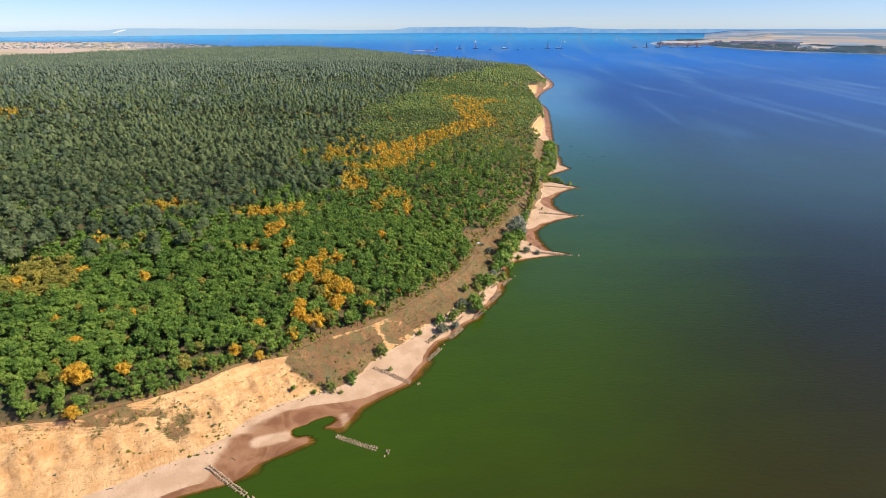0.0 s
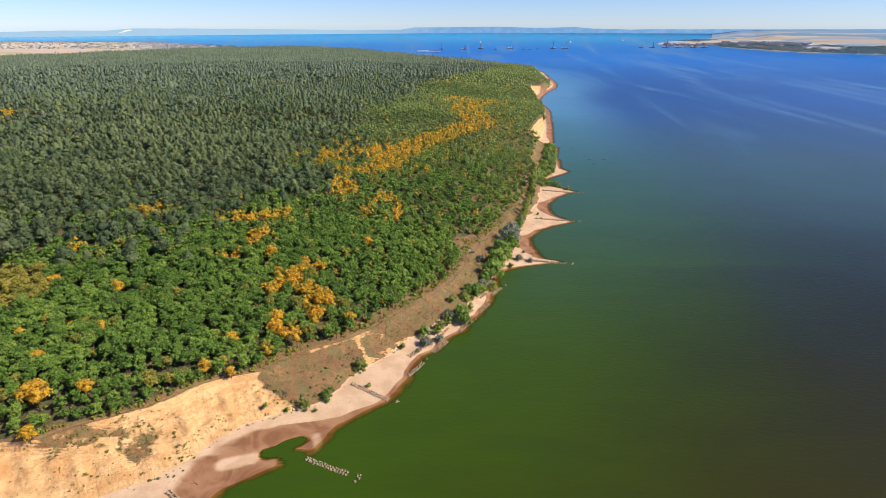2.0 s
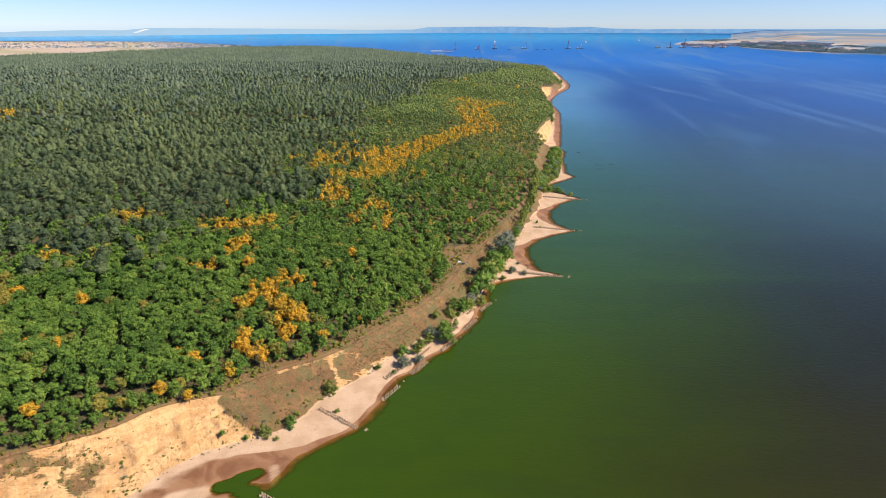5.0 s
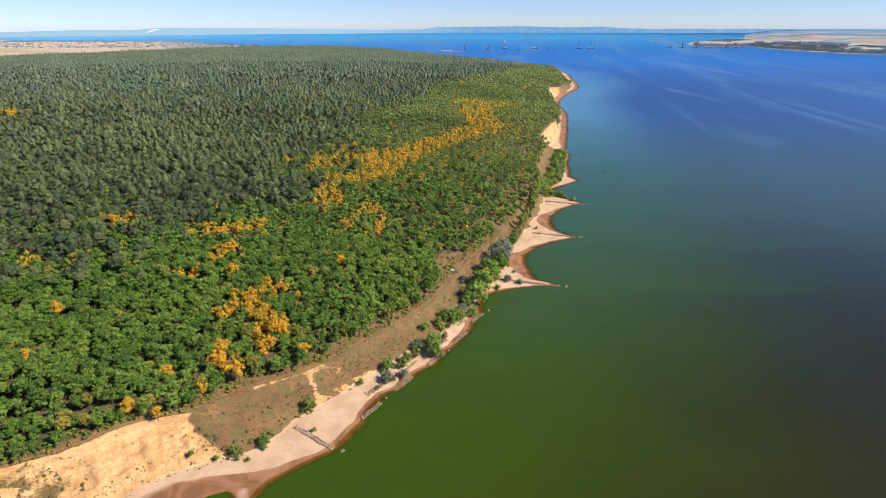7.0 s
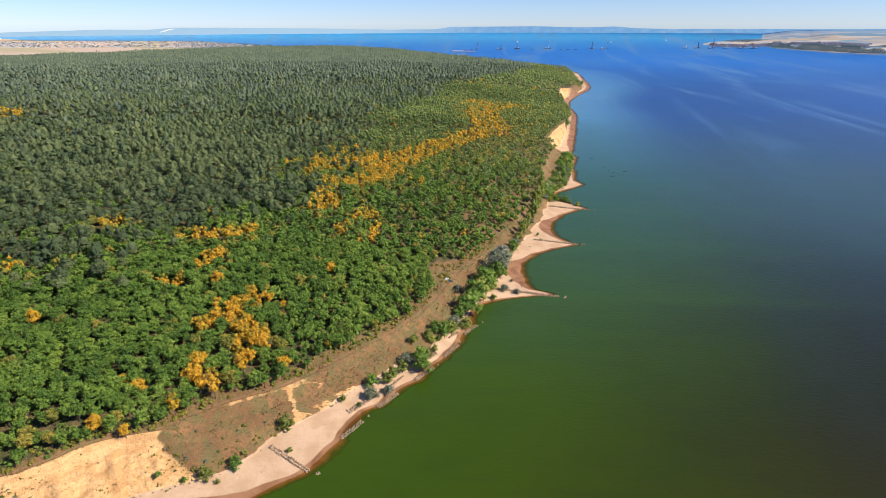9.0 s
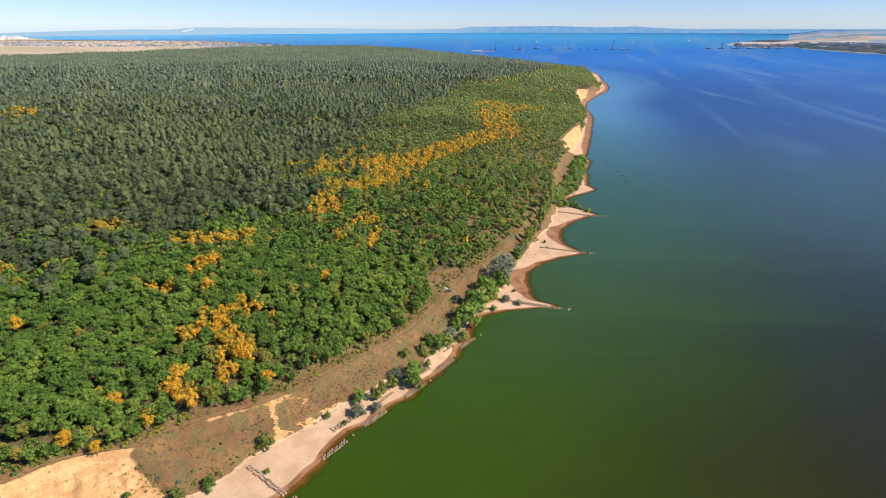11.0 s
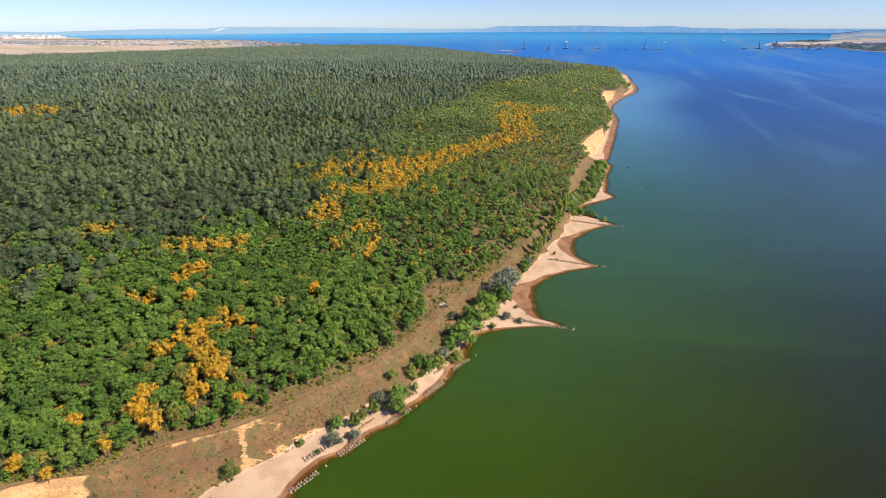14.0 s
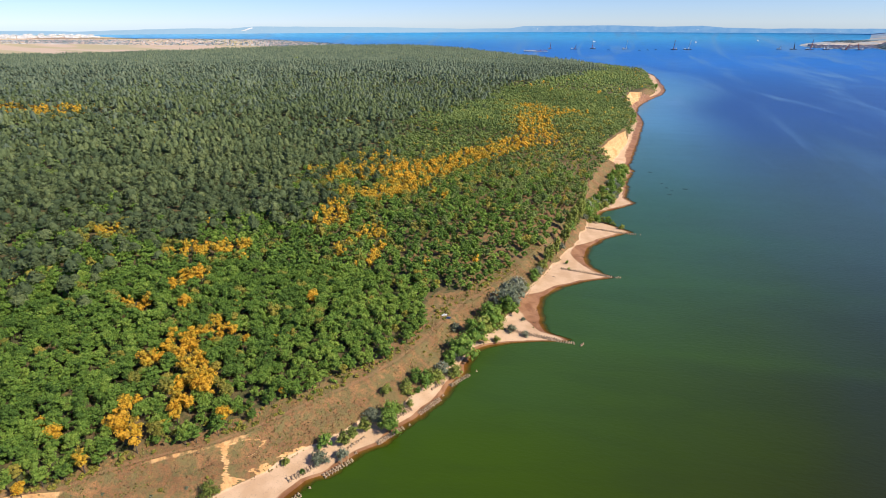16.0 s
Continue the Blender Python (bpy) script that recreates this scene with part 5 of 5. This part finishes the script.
def houses(name, label, x, y, z, seed, size=(14, 24)):
    """Low houses with pitched roofs, far off and past counting."""
    g = np.random.default_rng(seed)
    n = len(x)
    w, l, h, a = g.uniform(*size, n) * 0.6, g.uniform(*size, n), g.uniform(5, 9, n), g.uniform(0, math.pi, n)
    ring = np.array([(-1, -1), (1, -1), (1, 1), (-1, 1)]) * 0.5
    V = np.zeros((n, 10, 3))
    for i, (u, v) in enumerate(ring):
        px, py = u * w * 1.0, v * l
        X, Y = x + px * np.cos(a) - py * np.sin(a), y + px * np.sin(a) + py * np.cos(a)
        V[:, i] = np.stack([X, Y, z - 1], 1)
        V[:, 4 + i] = np.stack([X, Y, z + h], 1)
    for i, v in enumerate((-0.5, 0.5)):
        V[:, 8 + i] = np.stack([x - v * l * np.sin(a), y + v * l * np.cos(a), z + h + w * 0.45], 1)
    f = np.array([(0, 1, 5, 4), (1, 2, 6, 5), (2, 3, 7, 6), (3, 0, 4, 7), (5, 6, 9, 8), (7, 4, 8, 9), (4, 5, 8, 8), (6, 7, 9, 9)])
    F = (f[None] + (np.arange(n) * 10)[:, None, None]).reshape(-1, 4)
    slots = np.stack([np.where(np.arange(8)[None, :] < 4, g.integers(0, 2, (n, 1)), 2 + g.integers(0, 2, (n, 1)))], 0).reshape(-1)
    tri = np.concatenate([F[:, (0, 1, 2)], F[F[:, 2] != F[:, 3]][:, (0, 2, 3)]])
    sl = np.concatenate([slots, slots[F[:, 2] != F[:, 3]]])
    me = mesh_from(name, far(V.reshape(-1, 3)), tri, None, False, None, [*WALLS, *ROOFS], sl)
    tagged(new(name, me), label, "houses", kind="stuff")


g = np.random.default_rng(91)
az = np.concatenate([g.uniform(-53, -21, 4200), g.uniform(-21, -12, 110)])
TOWN = [-53, -48, -41, -38, -33, -28, -24, -20, -12], [8200, 8000, 7000, 6350, 6050, 5650, 5450, 5300, 5050], [9700, 9300, 9200, 8900, 8700, 8000, 6900, 5800, 5200]
r0, r1 = np.interp(az, TOWN[0], TOWN[1]), np.interp(az, TOWN[0], TOWN[2])
hx, hy = polar(az, r0 + (r1 - r0) * g.random(len(az)))
keep = (g.random(len(az)) < 0.25 + step(0.40, 0.55, fractal(hx, hy, 700, 301, 3))) & (coast(hy)[0] - hx > 30)
hx, hy = hx[keep], hy[keep]
houses("town_houses", "small houses of a distant town", hx, hy, height(hx, hy), 92, (10, 18))
s = g.random(len(hx)) < 0.5
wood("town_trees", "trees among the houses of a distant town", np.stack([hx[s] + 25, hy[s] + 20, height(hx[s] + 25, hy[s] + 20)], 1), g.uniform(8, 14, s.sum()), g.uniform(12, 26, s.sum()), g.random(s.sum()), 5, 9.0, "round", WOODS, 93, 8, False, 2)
az = g.uniform(19.5, 31, 420)
dd = g.uniform(30, 900, 420) * np.where(az < 24.3, 0.5, 1.0) + np.where(az > 24.3, 450, 0)
x, y = polar(az, right_front(az) + dd)
houses("village_houses", "small houses of a village on the far bank", x, y, right_height(az, dd), 95, (16, 30))


def apartment(x, y, length, storeys, turn, seed):
    """A white slab block with its rows of windows."""
    base = far(np.array([[x, y, float(height(x, y))]]))[0]
    k = float(np.hypot(base[0] - CENTRE[0], base[1] - CENTRE[1]) / np.hypot(x - CENTRE[0], y - CENTRE[1]))
    root = tagged(new("apartment_building"), "white panel apartment block in the distant town", "building", "apartment blocks of the town")
    root.matrix_basis = Matrix.Translation(base) @ Matrix.Rotation(radians(turn), 4, "Z") @ Matrix.Scale(k, 4)
    h = storeys * 3.0
    bm = bmesh.new()
    box(bm, 0, 0, h / 2, length, 14, h)
    part("wall", bm, WHITE, root)
    bm = bmesh.new()
    box(bm, 0, 0, h + 0.6, length + 0.8, 14.8, 1.2)
    part("roof", bm, ROOFS[1], root)
    for s in range(storeys // 3):
        bm = bmesh.new()
        box(bm, 0, -7.1, 4 + s * 9, length * 0.94, 0.3, 2.0)
        part("window_band", bm, GLASS, root)


for i in range(130):
    ax, ay = polar(random.uniform(-54, -41.4), random.uniform(10300, 12600))
    apartment(float(ax), float(ay), random.uniform(35, 100), random.choice((5, 9, 9, 12)), 45 + random.uniform(-20, 20), i)

# ---- crane barges, pier and boats ----
STEEL = plain("dark_steel", (0.06, 0.06, 0.08), 0.6, 0.3)
RED = plain("red_paint", (0.42, 0.10, 0.06), 0.5)
PALE = plain("pale_paint", (0.68, 0.68, 0.66), 0.5)


def afloat(name, x, y, turn, label, category, group):
    base = far(np.array([[x, y, 0.0]]))[0]
    k = float(np.hypot(base[0] - CENTRE[0], base[1] - CENTRE[1]) / np.hypot(x - CENTRE[0], y - CENTRE[1]))
    root = tagged(new(name), label, category, group)
    root.matrix_basis = Matrix.Translation(base) @ Matrix.Rotation(radians(turn), 4, "Z") @ Matrix.Scale(k, 4)
    return root


def barge(x, y, length, tall, lean, paint, turn):
    root = afloat("crane_barge", x, y, turn, "crane barge with a tall lattice jib on the river", "barge", "crane barges")
    bm = bmesh.new()
    box(bm, 0, 0, 1.5, length, 14, 5, 0.6, taper=1.06)
    part("hull", bm, STEEL, root)
    bm = bmesh.new()
    box(bm, -length * 0.3, 0, 7, length * 0.22, 9, 7, 0.3)
    box(bm, -length * 0.3, 0, 11.5, length * 0.14, 6, 3, 0.3)
    part("cabin", bm, PALE, root, "pale deck cabin")
    bm = bmesh.new()
    box(bm, length * 0.1, 0, 7, 9, 8, 6, 0.4)
    part("crane_house", bm, paint, root)
    bm = bmesh.new()
    a, b = Vector((length * 0.14, 0, 9)), Vector((length * 0.14 + lean, 0, tall))
    for sx, sy in ((-1, -1), (1, -1), (1, 1), (-1, 1)):
        tube(bm, a + Vector((sx * 2.0, sy * 2.0, 0)), b + Vector((sx * 0.7, sy * 0.7, 0)), 0.8, 0.6, 4)
    for i in range(8):
        p = a.lerp(b, i / 8)
        q = a.lerp(b, (i + 1) / 8)
        tube(bm, p + Vector((-1.6, 0, 0)), q + Vector((1.4, 0, 0)), 0.35, 0.35, 4)
        tube(bm, p + Vector((0, 1.6, 0)), q + Vector((0, -1.4, 0)), 0.35, 0.35, 4)
    part("jib", bm, paint, root, "lattice crane jib")
    bm = bmesh.new()
    tube(bm, (length * 0.02, 0, 10), b, 0.35, 0.35, 4)
    tube(bm, b, b + Vector((4, 0, -tall * 0.5)), 0.3, 0.3, 4)
    part("cable", bm, STEEL, root)


for x, y, length, tall, lean, paint, turn in [(-84, 5683, 30, 62, 4, RED, 0), (133, 5676, 58, 40, 10, RED, 8), (302, 5803, 50, 48, -6, RED, 180), (589, 5794, 56, 82, 8, PALE, 10), (1007, 5780, 52, 80, -8, RED, 180),
                                              (1117, 5777, 66, 78, 12, PALE, 0), (1936, 6031, 40, 34, 6, PALE, 0), (2050, 6028, 52, 58, -5, STEEL, 0), (2181, 6023, 64, 84, 6, RED, 4), (2311, 6019, 50, 70, 5, PALE, 0),
                                              (2459, 6014, 56, 60, 22, RED, 0), (2572, 6010, 70, 54, 14, RED, 180)]:
    barge(x, y, length, tall, lean, paint, turn)
for x, y in [(428, 5565), (687, 5557), (760, 5620), (838, 5679)]:
    root = afloat("pontoon", x, y, 0, "low dark pontoon on the river", "pontoon", "pontoons")
    bm = bmesh.new()
    box(bm, 0, 0, 1.2, 22, 10, 3.6, 0.4)
    part("hull", bm, STEEL, root)
    bm = bmesh.new()
    tube(bm, (0, 0, 3), (0, 0, 7), 1.2, 1.0, 8)
    part("bollard", bm, STEEL, root)
for x, y, length in [(390, 7823, 34), (2451, 8528, 22), (1563, 7773, 22)]:
    root = afloat("ship", x, y, 15, "white river ship far out on the water", "ship", "ships")
    bm = bmesh.new()
    box(bm, 0, 0, 2, length, 11, 6, 0.8, taper=1.08)
    part("hull", bm, PALE, root)
    bm = bmesh.new()
    box(bm, -length * 0.1, 0, 8, length * 0.5, 9, 6, 0.5)
    box(bm, -length * 0.15, 0, 13, length * 0.2, 7, 5, 0.5)
    part("superstructure", bm, WHITE, root)
root = afloat("pier", -180, 5130, -5, "long low pier with white sheds and red piles", "pier", "")
bm = bmesh.new()
box(bm, 0, 0, 4, 200, 16, 4, 0.3)
part("deck", bm, PALE, root)
for i in range(5):
    bm = bmesh.new()
    box(bm, -88 + i * 20, 0, 9.5, 18, 12, 7, 0.3)
    part("shed", bm, WHITE, root, "white shed")
for i in range(9):
    bm = bmesh.new()
    tube(bm, (10 + i * 10, -4, 2), (10 + i * 10, -4, 13 if i % 3 else 20), 1.8, 1.4, 6)
    part("pile", bm, RED, root, "red steel pile")

# kinds that found no place
for ob in MADE:
    if ob not in PLACED:
        for o in (*ob.children, ob):
            bpy.data.objects.remove(o)
